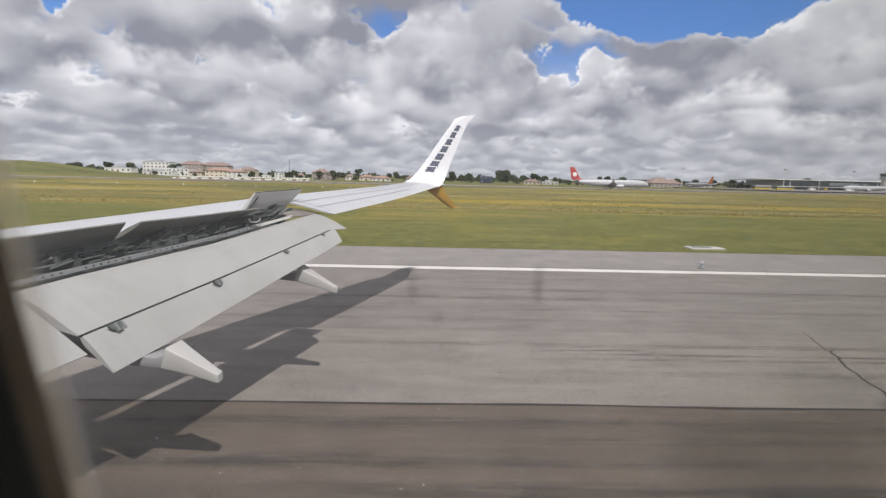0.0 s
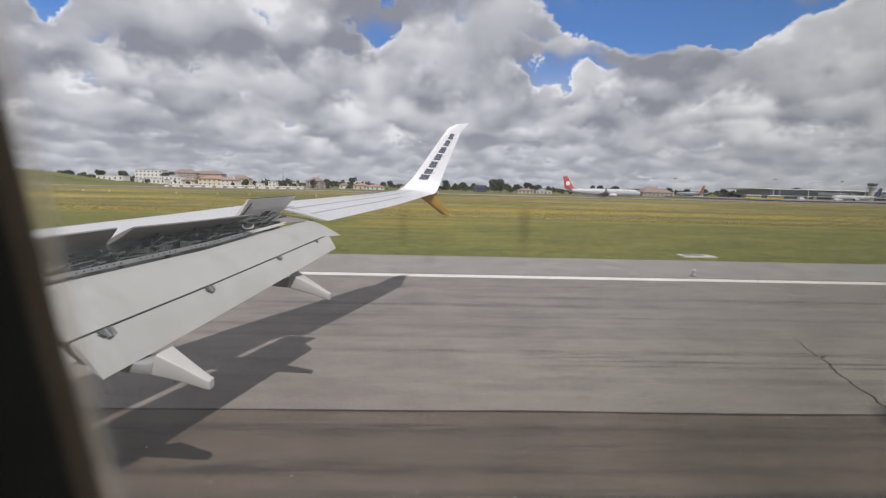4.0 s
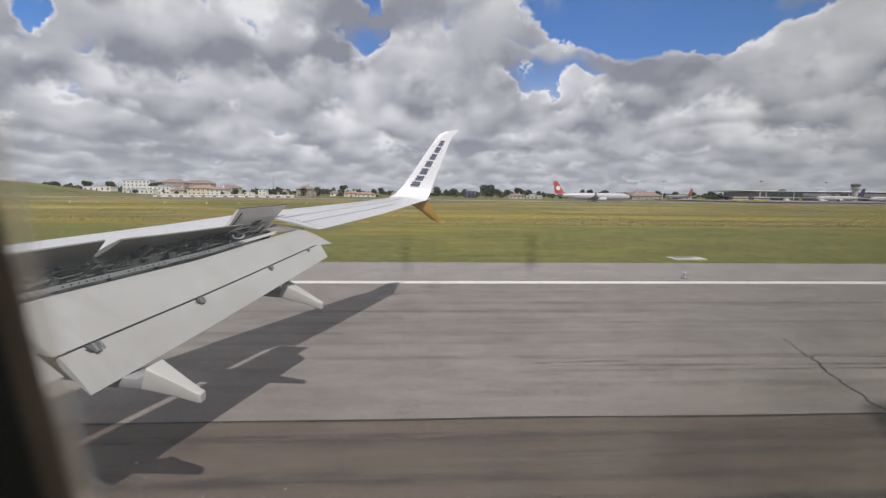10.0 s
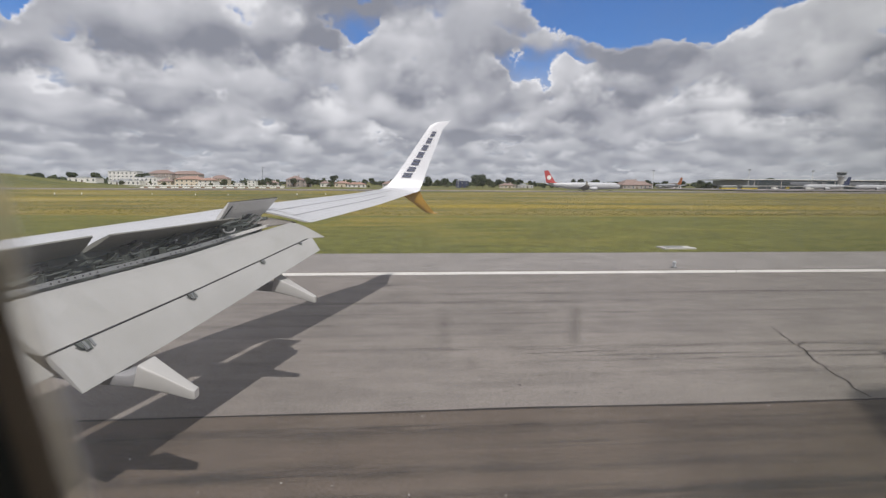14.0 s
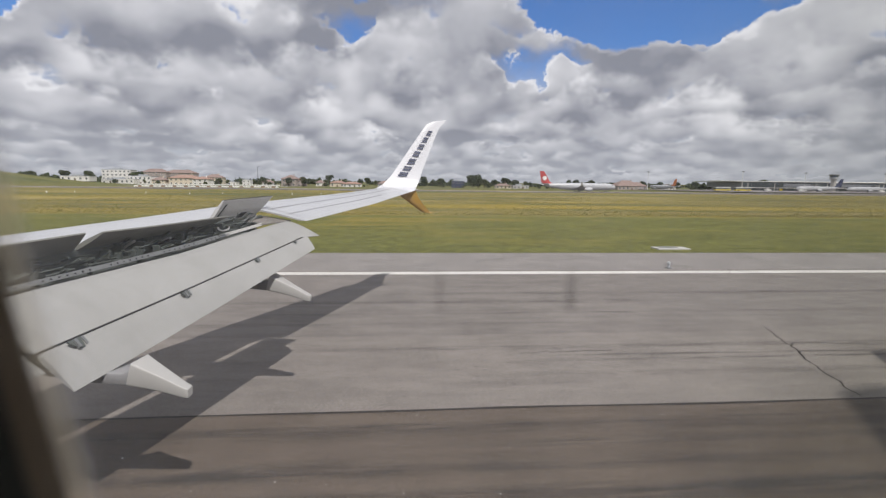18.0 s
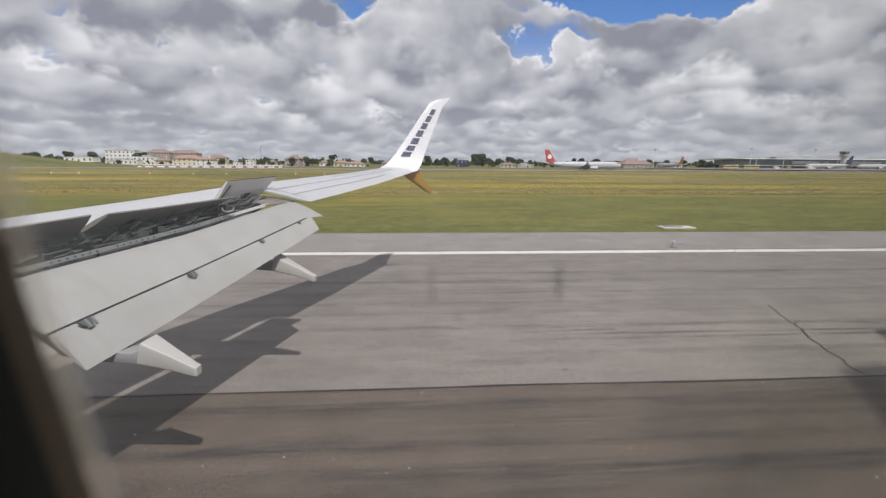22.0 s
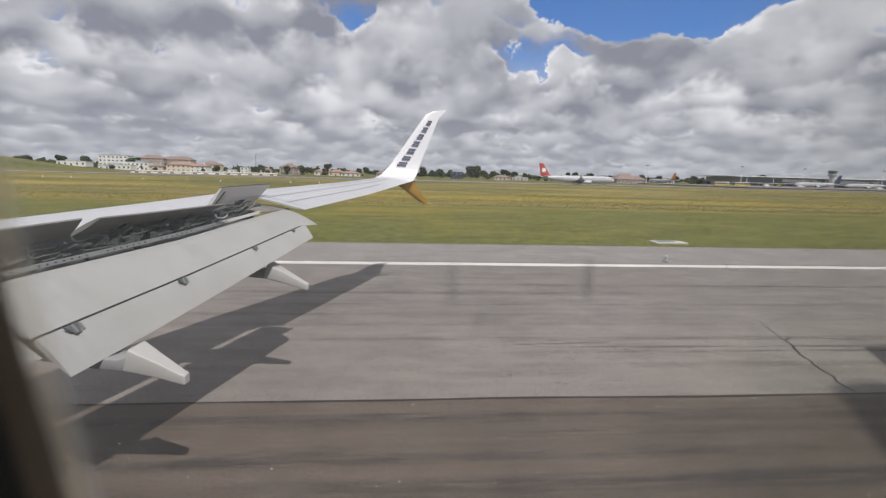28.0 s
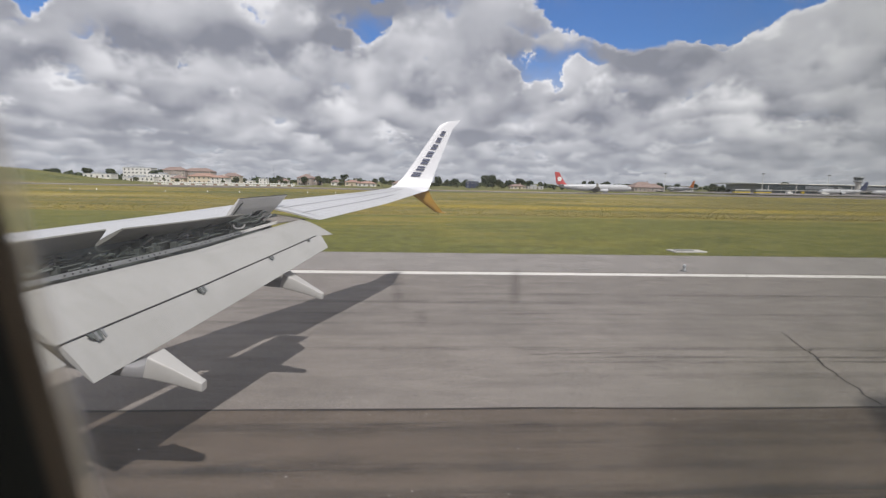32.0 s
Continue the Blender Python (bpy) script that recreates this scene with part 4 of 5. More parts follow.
LEAD = [(-1.30, 15.0, 3.665), (-1.04, 15.10, 3.73), (-0.80, 15.22, 3.87), (-0.56, 15.37, 4.13), (-0.28, 15.54, 4.53), (0.04, 15.74, 5.02), (0.36, 15.92, 5.50), (0.64, 16.06, 5.90), (0.90, 16.14, 6.02)]
TRAIL = [(0.12, 15.0, 3.64), (0.22, 15.2, 3.675), (0.30, 15.38, 3.80), (0.39, 15.50, 4.03), (0.51, 15.64, 4.37), (0.70, 15.80, 4.86), (0.88, 15.95, 5.31), (1.07, 16.10, 5.78), (1.36, 16.25, 6.10)]
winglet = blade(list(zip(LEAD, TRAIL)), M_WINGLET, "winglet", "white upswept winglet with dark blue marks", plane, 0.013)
blade([((-0.42, 15.12, 3.62), (0.26, 15.36, 3.70)), ((-0.10, 15.28, 3.40), (0.36, 15.46, 3.46)), ((0.24, 15.52, 3.13), (0.58, 15.62, 3.16)), ((0.48, 15.72, 2.95), (0.76, 15.76, 2.955)), ((0.66, 15.77, 2.915), (0.93, 15.78, 2.915))],
      M_GOLD, "strake", "golden yellow lower winglet blade", winglet, 0.03)
bm = bmesh.new()
tube(bm, (0.16, 15.30, 3.69), (0.34, 15.36, 3.72), 0.035, 0.012, 8)
part("tip_light", bm, M_STEEL, winglet)


def on_winglet(u, v):
    """A place on the inner face: u along the blade, v from its leading to its trailing edge."""
    k = u * (len(LEAD) - 1)
    i = min(int(k), len(LEAD) - 2)
    a = Vector(LEAD[i]).lerp(Vector(LEAD[i + 1]), k - i)
    b = Vector(TRAIL[i]).lerp(Vector(TRAIL[i + 1]), k - i)
    p = a.lerp(b, v)
    return p + Vector((0.0, -0.035, 0.006))


# a row of plain dark blue marks in place of the airline's name
for k in range(7):
    u0 = 0.385 + k * 0.066
    v0, v1 = 0.225 + 0.028 * k, 0.53 + 0.022 * k
    for du, wd in ((0.0, 0.020), (0.028, 0.018)):
        bm = bmesh.new()
        ua, ub = u0 + du, u0 + du + wd
        quad = [on_winglet(ua, v0), on_winglet(ua + 0.008, v1), on_winglet(ub + 0.008, v1), on_winglet(ub, v0)]
        loft(bm, [[tuple(p) for p in quad], [tuple(p + Vector((0, -0.004, 0))) for p in quad]])
        part("name_bar", bm, M_NAVY, winglet, "plain dark blue bar")

# fuselage, its window, and the tailplane that throws its shadow on the runway
CY, CZ, RAD = -1.62, 3.45, 1.88
H0, H1 = math.asin((3.56 - CZ) / RAD), math.asin((4.17 - CZ) / RAD)


def shell(rad, name, mat, label):
    angs = [H0 + (H1 - H0) * i / 3 for i in range(4)] + [H1 + (math.tau - (H1 - H0)) * i / 40 for i in range(1, 40)]
    xs = [-16.0, -6.0, -0.34, 0.55, 6.0, 14.0]
    bm = bmesh.new()
    vs = [[bm.verts.new((x, CY + rad * math.cos(a), CZ + rad * math.sin(a))) for a in angs] for x in xs]
    n = len(angs)
    for i in range(len(xs) - 1):
        for j in range(n):
            if xs[i] == -0.34 and j < 3:
                continue
            bm.faces.new((vs[i][j], vs[i][(j + 1) % n], vs[i + 1][(j + 1) % n], vs[i + 1][j]))
    bm.faces.new(vs[0])
    bm.faces.new(vs[-1])
    return part(name, bm, mat, plane, label, False)


shell(RAD, "fuselage", M_WHITE, "white fuselage skin")
shell(RAD - 0.12, "cabin_lining", M_LINING, "grey cabin lining")


def oval(cx, cz, hw, hh, y, n=40, p=4.0):
    pts = []
    for i in range(n):
        a = math.tau * i / n
        c, s = math.cos(a), math.sin(a)
        r = (abs(c) ** p + abs(s) ** p) ** (-1 / p)
        pts.append((cx + hw * r * c - 0.15 * (hh * r * s + cz - 3.81), y, cz + hh * r * s))
    return pts


bm = bmesh.new()
loft(bm, [oval(0.105, 3.87, 0.46, 0.34, -0.02, p=8), oval(0.105, 3.87, 0.285, 0.28, 0.06, p=7), oval(0.105, 3.87, 0.238, 0.255, 0.102, p=7), oval(0.1045, 3.87, 0.2125, 0.242, 0.124, p=7)], cap=False)
window = part("window_surround", bm, M_TRIM, plane, "dark rounded cabin window surround", True)
bm = bmesh.new()
loft(bm, [oval(0.1045, 3.87, 0.2125, 0.242, 0.1245, p=7), oval(0.1045, 3.87, 0.2075, 0.237, 0.130, p=7), oval(0.1045, 3.87, 0.212, 0.24, 0.135, p=7), oval(0.105, 3.87, 0.262, 0.255, 0.142, p=8)], cap=False)
part("gasket", bm, M_GASKET, window, "brown rubber gasket", True)
bm = bmesh.new()
bm.faces.new([bm.verts.new(p) for p in oval(0.105, 3.87, 0.262, 0.255, 0.141, p=8)])
pane = part("window_pane", bm, M_PANE, window, "hazy scratched acrylic pane")
pane.visible_shadow = False
bm = bmesh.new()
bm.faces.new([bm.verts.new(p) for p in oval(0.105, 3.87, 0.30, 0.27, 0.226, p=8)])
outer_pane = part("outer_pane", bm, M_OUTER, window, "clear outer pane with greasy smears")
outer_pane.visible_shadow = False
bm = bmesh.new()
loft(bm, [foil(8.6, 13.0, 5.05, 5.05, 5.16, 0.10, -1.0), foil(13.2, 14.7, 5.92, 5.92, 5.98, 0.06, 6.2)])
part("tailplane", bm, M_WHITE, plane, "white tailplane", True)
bm = bmesh.new()
loft(bm, [[(xl, CY, z), (xl + 0.4 * (xt - xl), CY + th, z), (xt, CY, z), (xl + 0.4 * (xt - xl), CY - th, z)] for z, xl, xt, th in ((5.0, 6.3, 12.9, 0.34), (15.4, 13.6, 15.8, 0.12))])
part("tail_fin", bm, M_NAVY, plane, "dark blue tail fin", True)

# ---- trees ----
def crown_mesh(bm, lumps, count, size):
    for k in range(count):
        c, r, sq = random.choice(lumps)
        d = Vector((random.gauss(0, 1), random.gauss(0, 1), random.gauss(0, 1))).normalized()
        p = Vector(c) + Vector((d.x * r, d.y * r, d.z * r * sq)) * random.uniform(0.55, 1.05)
        q = Euler((random.uniform(0, 6.3), random.uniform(0, 6.3), random.uniform(0, 6.3))).to_matrix()
        s = size * random.uniform(0.6, 1.4)
        vs = [bm.verts.new(p + q @ Vector(v) * s) for v in ((-1, -0.7, 0), (1, -0.6, 0.25), (0.8, 0.8, -0.1), (-0.7, 0.9, 0.3))]
        bm.faces.new(vs)


def tree(name, h, spread, mat, seed, label, bare=0.35, tall=1.0):
    random.seed(seed)
    t = empty(name)
    tagged(t, label, "tree")
    bm = bmesh.new()
    rings = []
    for k in range(5):
        u = k / 4
        r = h * 0.028 * (1 - 0.6 * u)
        rings.append([(r * math.cos(a) + 0.02 * h * math.sin(u * 3), r * math.sin(a), h * 0.62 * u) for a in np.linspace(0, math.tau, 8)[:-1]])
    loft(bm, rings)
    part("trunk", bm, M_BARK, t)
    lumps = []
    for k in range(7):
        a = k * 2.4 + random.random()
        rr = spread * random.uniform(0.25, 0.62)
        c = (rr * math.cos(a), rr * math.sin(a), h * (bare + (1 - bare) * random.uniform(0.25, 0.8) * tall))
        lumps.append((c, spread * random.uniform(0.30, 0.48), random.uniform(0.6, 0.95)))
        bm = bmesh.new()
        tube(bm, (0, 0, h * random.uniform(0.28, 0.5)), c, h * 0.013, h * 0.005, 5)
        part("limb", bm, M_BARK, t)
    lumps.append(((0, 0, h * 0.84), spread * 0.42, 0.8))
    bm = bmesh.new()
    crown_mesh(bm, lumps, 420, spread * 0.115)
    part("crown", bm, mat, t)
    return t


KINDS = [tree("tree", 11.0, 5.5, M_LEAF, 1, "broad dark green tree with a rounded uneven crown"),
         tree("tree", 9.0, 3.4, M_LEAF2, 2, "olive green tree with a loose crown", 0.25),
         tree("tree", 13.0, 6.5, M_LEAF, 3, "umbrella-shaped dark pine tree with a bare trunk", 0.6),
         tree("bush", 4.5, 3.8, M_LEAF2, 4, "low rounded olive green bush", 0.05)]


def place_tree(k, x, y, s, turn):
    m = pose(x, y, mound(x, y) - 0.15, 0, 0, turn) @ Matrix.Scale(s, 4)
    o = copy_thing(KINDS[k], m)
    o["group"] = "trees round the airfield"
    return o


TREES = [(0, -390, 560, 1.1), (0, -262, 478, 1.25), (2, -272, 486, 0.95), (1, -245, 500, 1.0), (0, -158, 520, 0.95), (1, -176, 515, 0.9), (1, -140, 470, 0.8), (0, -128, 505, 0.9),
         (2, -115, 520, 0.8), (1, -96, 500, 0.95), (2, -84, 512, 1.0), (0, -70, 505, 0.8), (1, -104, 470, 1.2), (0, -44, 520, 1.0), (1, -34, 500, 0.9), (0, -22, 515, 0.85), (2, -10, 520, 1.0),
         (0, 6, 505, 1.0), (0, 18, 500, 1.15), (1, 27, 495, 1.1), (0, 36, 510, 1.0), (0, 66, 470, 1.32), (0, 73, 474, 1.40), (1, 78, 468, 1.2), (1, 84, 500, 0.9), (0, 96, 505, 0.95), (2, 108, 510, 0.95),
         (0, 118, 500, 0.9), (1, 128, 495, 1.0), (0, 178, 500, 1.0), (0, 188, 504, 1.05), (1, 198, 500, 1.0), (0, 206, 506, 1.0), (1, 216, 480, 1.0), (0, 262, 500, 0.95), (1, 272, 505, 0.85), (0, 282, 500, 0.9),
         (1, 292, 498, 0.8), (0, 306, 505, 0.9), (1, 322, 500, 0.8), (2, 336, 520, 0.8), (0, 392, 485, 1.25), (1, -440, 600, 1.2), (0, -470, 620, 1.3), (0, -520, 640, 1.2), (1, -560, 640, 1.1)]
for k, x, y, s in TREES:
    random.seed(int(x * 7 + y))
    place_tree(k, x, y, s * 0.92, random.uniform(0, 360))
random.seed(21)
for i in range(58):
    x = -330 + i * 12.6 + random.uniform(-5, 5)
    y = random.uniform(465, 540)
    place_tree(random.choice((0, 1, 3, 3, 3, 3)), x, y, random.uniform(0.45, 0.85), random.uniform(0, 360))
for k, x, y, s in ((3, -268, 448, 0.8), (1, -246, 455, 0.55), (3, -232, 452, 0.7), (0, -303, 470, 0.95), (0, -309, 476, 1.0), (3, -191, 455, 0.75), (1, -176, 470, 0.7), (0, -150, 480, 0.7), (3, -136, 470, 0.9), (0, -100, 480, 0.75), (1, -95, 476, 0.9), (3, -82, 470, 0.8)):
    place_tree(k, x, y, s, x * 3.0)
for k, o in enumerate(KINDS):
    o.matrix_basis = pose(-420 + 22 * k, 540, mound(-420 + 22 * k, 540) - 0.15)
    o["group"] = "trees round the airfield"

# far woods on the rising ground, too many to count
random.seed(8)
bm = bmesh.new()
for i in range(420):
    a = random.uniform(-1.05, 1.05)
    r = random.uniform(640, 1500)
    x, y = r * math.sin(a), r * math.cos(a)
    z, hh = mound(x, y), random.uniform(5, 10)
    crown_mesh(bm, [((x, y, z + hh * 0.45), hh * 0.75, 0.7), ((x + hh * 0.5, y, z + hh * 0.35), hh * 0.6, 0.6)], 22, hh * 0.30)
woods = finish("far_woods", bm, M_LEAF)
tagged(woods, "distant dark green woods along the horizon", "woods", kind="stuff")


# ---- houses ----
def window_unit(parent, x, y, z, w_, h, face):
    """A framed window on a front (0) or a side wall (1)."""
    bm = bmesh.new()
    if face == 0:
        box(bm, x - w_ / 2, x + w_ / 2, y - 0.06, y + 0.04, z, z + h)
    else:
        box(bm, x - 0.06, x + 0.06, y - w_ / 2, y + w_ / 2, z, z + h)
    f = part("window", bm, M_SIGN, parent)
    bm = bmesh.new()
    if face == 0:
        box(bm, x - w_ / 2 + 0.09, x + w_ / 2 - 0.09, y - 0.09, y - 0.062, z + 0.09, z + h - 0.09)
    else:
        box(bm, x - 0.09, x - 0.062, y - w_ / 2 + 0.09, y + w_ / 2 - 0.09, z + 0.09, z + h - 0.09)
    part("pane", bm, M_GLASSY, f)


def house(name, x, y, wd, dp, h, wall, roof, turn, label, floors=2, pitch=0.28, flat_roof=False, drop=0.4, cols=None):
    hs = empty(name, x, y, mound(x, y) - drop, turn)
    tagged(hs, label, "house", "houses beyond the airfield")
    bm = bmesh.new()
    box(bm, -wd / 2, wd / 2, -dp / 2, dp / 2, 0, h)
    part("wall", bm, wall, hs)
    bm = bmesh.new()
    if flat_roof:
        box(bm, -wd / 2 - 0.25, wd / 2 + 0.25, -dp / 2 - 0.25, dp / 2 + 0.25, h, h + 0.35)
        box(bm, -wd * 0.2, wd * 0.1, -dp * 0.2, dp * 0.2, h + 0.35, h + 1.7)
    else:
        e, ins, rh = 0.6, min(wd, dp) * 0.5, min(wd, dp) * pitch
        low = [(-wd / 2 - e, -dp / 2 - e, h), (wd / 2 + e, -dp / 2 - e, h), (wd / 2 + e, dp / 2 + e, h), (-wd / 2 - e, dp / 2 + e, h)]
        lv = [bm.verts.new(p) for p in low]
        lw = [bm.verts.new((p[0], p[1], h - 0.25)) for p in low]
        if wd >= dp:
            r0, r1 = bm.verts.new((-wd / 2 + ins, 0, h + rh)), bm.verts.new((wd / 2 - ins, 0, h + rh))
            fs = ((lv[0], lv[1], r1, r0), (lv[2], lv[3], r0, r1), (lv[1], lv[2], r1), (lv[3], lv[0], r0))
        else:
            r0, r1 = bm.verts.new((0, -dp / 2 + ins, h + rh)), bm.verts.new((0, dp / 2 - ins, h + rh))
            fs = ((lv[0], lv[1], r0), (lv[1], lv[2], r1, r0), (lv[2], lv[3], r1), (lv[3], lv[0], r0, r1))
        for f in fs:
            bm.faces.new(f)
        for i in range(4):
            bm.faces.new((lv[i], lv[(i + 1) % 4], lw[(i + 1) % 4], lw[i]))
        bm.faces.new(lw)
    rf = part("roof", bm, roof, hs)
    if not flat_roof:
        bm = bmesh.new()
        soft_box(bm, wd * 0.22 - 0.4, wd * 0.22 + 0.4, -0.4, 0.4, h + 0.2, h + min(wd, dp) * pitch + 1.0, 0.05)
        part("chimney", bm, wall, rf)
    cols = cols or max(2, int(wd / 4))
    fh = h / floors
    for fl in range(floors):
        for c in range(cols):
            xx = -wd / 2 + wd * (c + 0.5) / cols
            if fl == 0 and c == cols // 2:
                bm = bmesh.new()
                box(bm, xx - 0.7, xx + 0.7, -dp / 2 - 0.08, -dp / 2 + 0.05, 0.0, min(2.5, fh * 0.85))
                part("door", bm, M_BARK, hs)
            else:
                window_unit(hs, xx, -dp / 2, fl * fh + fh * 0.3, min(1.7, wd / cols * 0.5), fh * 0.46, 0)
        for sy in (-dp / 4, dp / 4):
            window_unit(hs, -wd / 2, sy, fl * fh + fh * 0.3, 1.3, fh * 0.45, 1)
    return hs


W, C, PK, T1, T2, G = M_PLASTER, M_CREAM, M_PINK, M_TILES, M_TILES2, M_GREYROOF
house("house", -294, 440, 23, 12, 4.4, W, G, 6, "low white flat-roofed building with dark windows", 1, flat_roof=True)
house("house", -276, 455, 11, 9, 3.0, W, G, -4, "small white flat-roofed house", 1, flat_roof=True, drop=0.6)
house("apartment_block", -288, 490, 26, 14, 13.6, W, G, 6, "white stepped apartment block with a flat roof", 4, flat_roof=True, cols=7)
house("house", -272, 464, 28, 12, 4.6, W, G, 3, "long low white house with a flat roof", 1, flat_roof=True)
house("apartment_block", -257, 476, 21, 13, 8.2, W, G, -5, "white flat-roofed house with balconies", 2, flat_roof=True, cols=5)
house("house", -239, 470, 12, 10, 5.0, C, T2, 4, "plain beige two-storey house", 2)
house("apartment_block", -330, 640, 30, 16, 15.2, PK, T2, 3, "brownish apartment block with a tiled roof", 6, cols=9)
house("apartment_block", -303, 650, 38, 16, 14.6, PK, T2, -4, "brownish apartment block with rows of windows", 6, cols=10)
house("apartment_block", -262, 655, 24, 16, 9.5, M_CREAM, T2, 5, "beige apartment block with a tiled roof", 4, cols=7)
house("house", -218, 476, 26, 15, 7.2, C, T1, 7, "cream house with a faded orange hip roof", 2, 0.2, cols=6)
house("house", -199, 470, 15, 12, 6.4, W, T1, -6, "white house with a faded orange roof", 2, 0.2)
house("house", -182, 500, 10, 9, 4.0, W, G, 2, "small white house among bushes", 1, flat_roof=True)
house("house", -165, 494, 8, 8, 6.2, W, G, 0, "narrow white house among bushes", 2, flat_roof=True)
house("house", -142, 486, 11, 9, 4.0, M_CONCRETE, T2, 12, "small grey house with a faded roof", 1)
house("house", -118, 482, 15, 13, 7.8, PK, T2, -8, "terracotta house with a brown tile roof", 2, 0.3)
house("house", -108, 486, 9, 10, 6.6, PK, T1, 4, "narrow terracotta house with a tiled roof", 2)
house("house", -90, 490, 9, 9, 4.2, W, T2, 6, "small white house with a faded roof", 1)
house("farm_hall", -69, 470, 14, 11, 4.4, C, T1, -3, "low cream hall with a faded orange roof", 1, 0.2)
house("house", -54, 460, 18, 11, 3.6, W, T1, 5, "low white house with an orange tile roof", 1, 0.18)
house("house", -24, 490, 13, 10, 4.2, M_CONCRETE, T2, -3, "grey house with a weathered roof", 1)
house("house", 53, 486, 13, 10, 7.4, M_NAVY, G, -5, "dark blue flat-roofed building", 2, flat_roof=True)
house("house", 98, 472, 16, 10, 3.4, C, T2, -2, "low beige house with a brown roof", 1, 0.2)
house("house", 117, 478, 17, 10, 3.4, M_CONCRETE, G, 6, "low grey building with a metal roof", 1, flat_roof=True)
house("house", 218, 450, 26, 18, 4.6, PK, T2, 5, "broad brown house with a large tile roof", 1, 0.3)
house("house", 240, 470, 16, 14, 4.4, PK, T2, -6, "brown house with a weathered roof", 1, 0.3)
house("house", 292, 500, 12, 10, 4.0, W, T2, 4, "white house with a brown roof", 1)

# slim mast with a cross arm
mast = empty("mast", -157, 502, mound(-157, 502) - 0.3)
tagged(mast, "slim grey lattice mast with a short cross arm", "mast")
bm = bmesh.new()
tube(bm, (0, 0, 0), (0, 0, 20), 0.35, 0.2, 6)
part("pole", bm, M_LIP, mast)
bm = bmesh.new()
tube(bm, (-0.5, 0, 19.6), (3.6, 0, 20.6), 0.2, 0.14, 6)
part("cross_arm", bm, M_LIP, mast)

# red and white barrier beside a pale perimeter road
road = flat("perimeter_road", [(-196, 330), (-84, 343), (-84, 351), (-196, 338)], 0.75, M_CONCRETE, "")
tagged(road, "pale concrete perimeter road", "road", kind="structure")
barrier = empty("barrier")
tagged(barrier, "long low red and white barrier beside the perimeter road", "barrier")
bm = bmesh.new()
box(bm, -1.15, 1.15, -0.3, 0.3, 0, 0.55)
box(bm, -1.15, 1.15, -0.18, 0.18, 0.55, 0.85)
block_w = part("barrier_block", bm, M_SIGN, barrier, "white plastic barrier block")
bm = bmesh.new()
box(bm, -1.15, 1.15, -0.3, 0.3, 0, 0.55)
box(bm, -1.15, 1.15, -0.18, 0.18, 0.55, 0.85)
block_r = part("barrier_block", bm, M_RUST, barrier, "faded red plastic barrier block")
ang = math.degrees(math.atan2(13, 90))
for i in range(39):
    x, y = -182 + 2.34 * i, 326 + 0.34 * i
    src = block_r if i % 3 == 1 else block_w
    o = src if i < 2 else new("barrier_block", src.data)
    o.parent = barrier
    o.matrix_basis = pose(x, y, mound(x, y) + 0.0, 0, 0, ang)
bm = bmesh.new()
loft(bm, [[(x, y + 3.0, mound(x, y) + z) for z in (1.3, 1.9)] + [(x, y + 3.3, mound(x, y) + z) for z in (1.9, 1.3)] for x, y in ((-182, 326), (-137, 332.5), (-92, 339))])
part("rail", bm, M_SIGN, barrier, "white rail above the blocks")


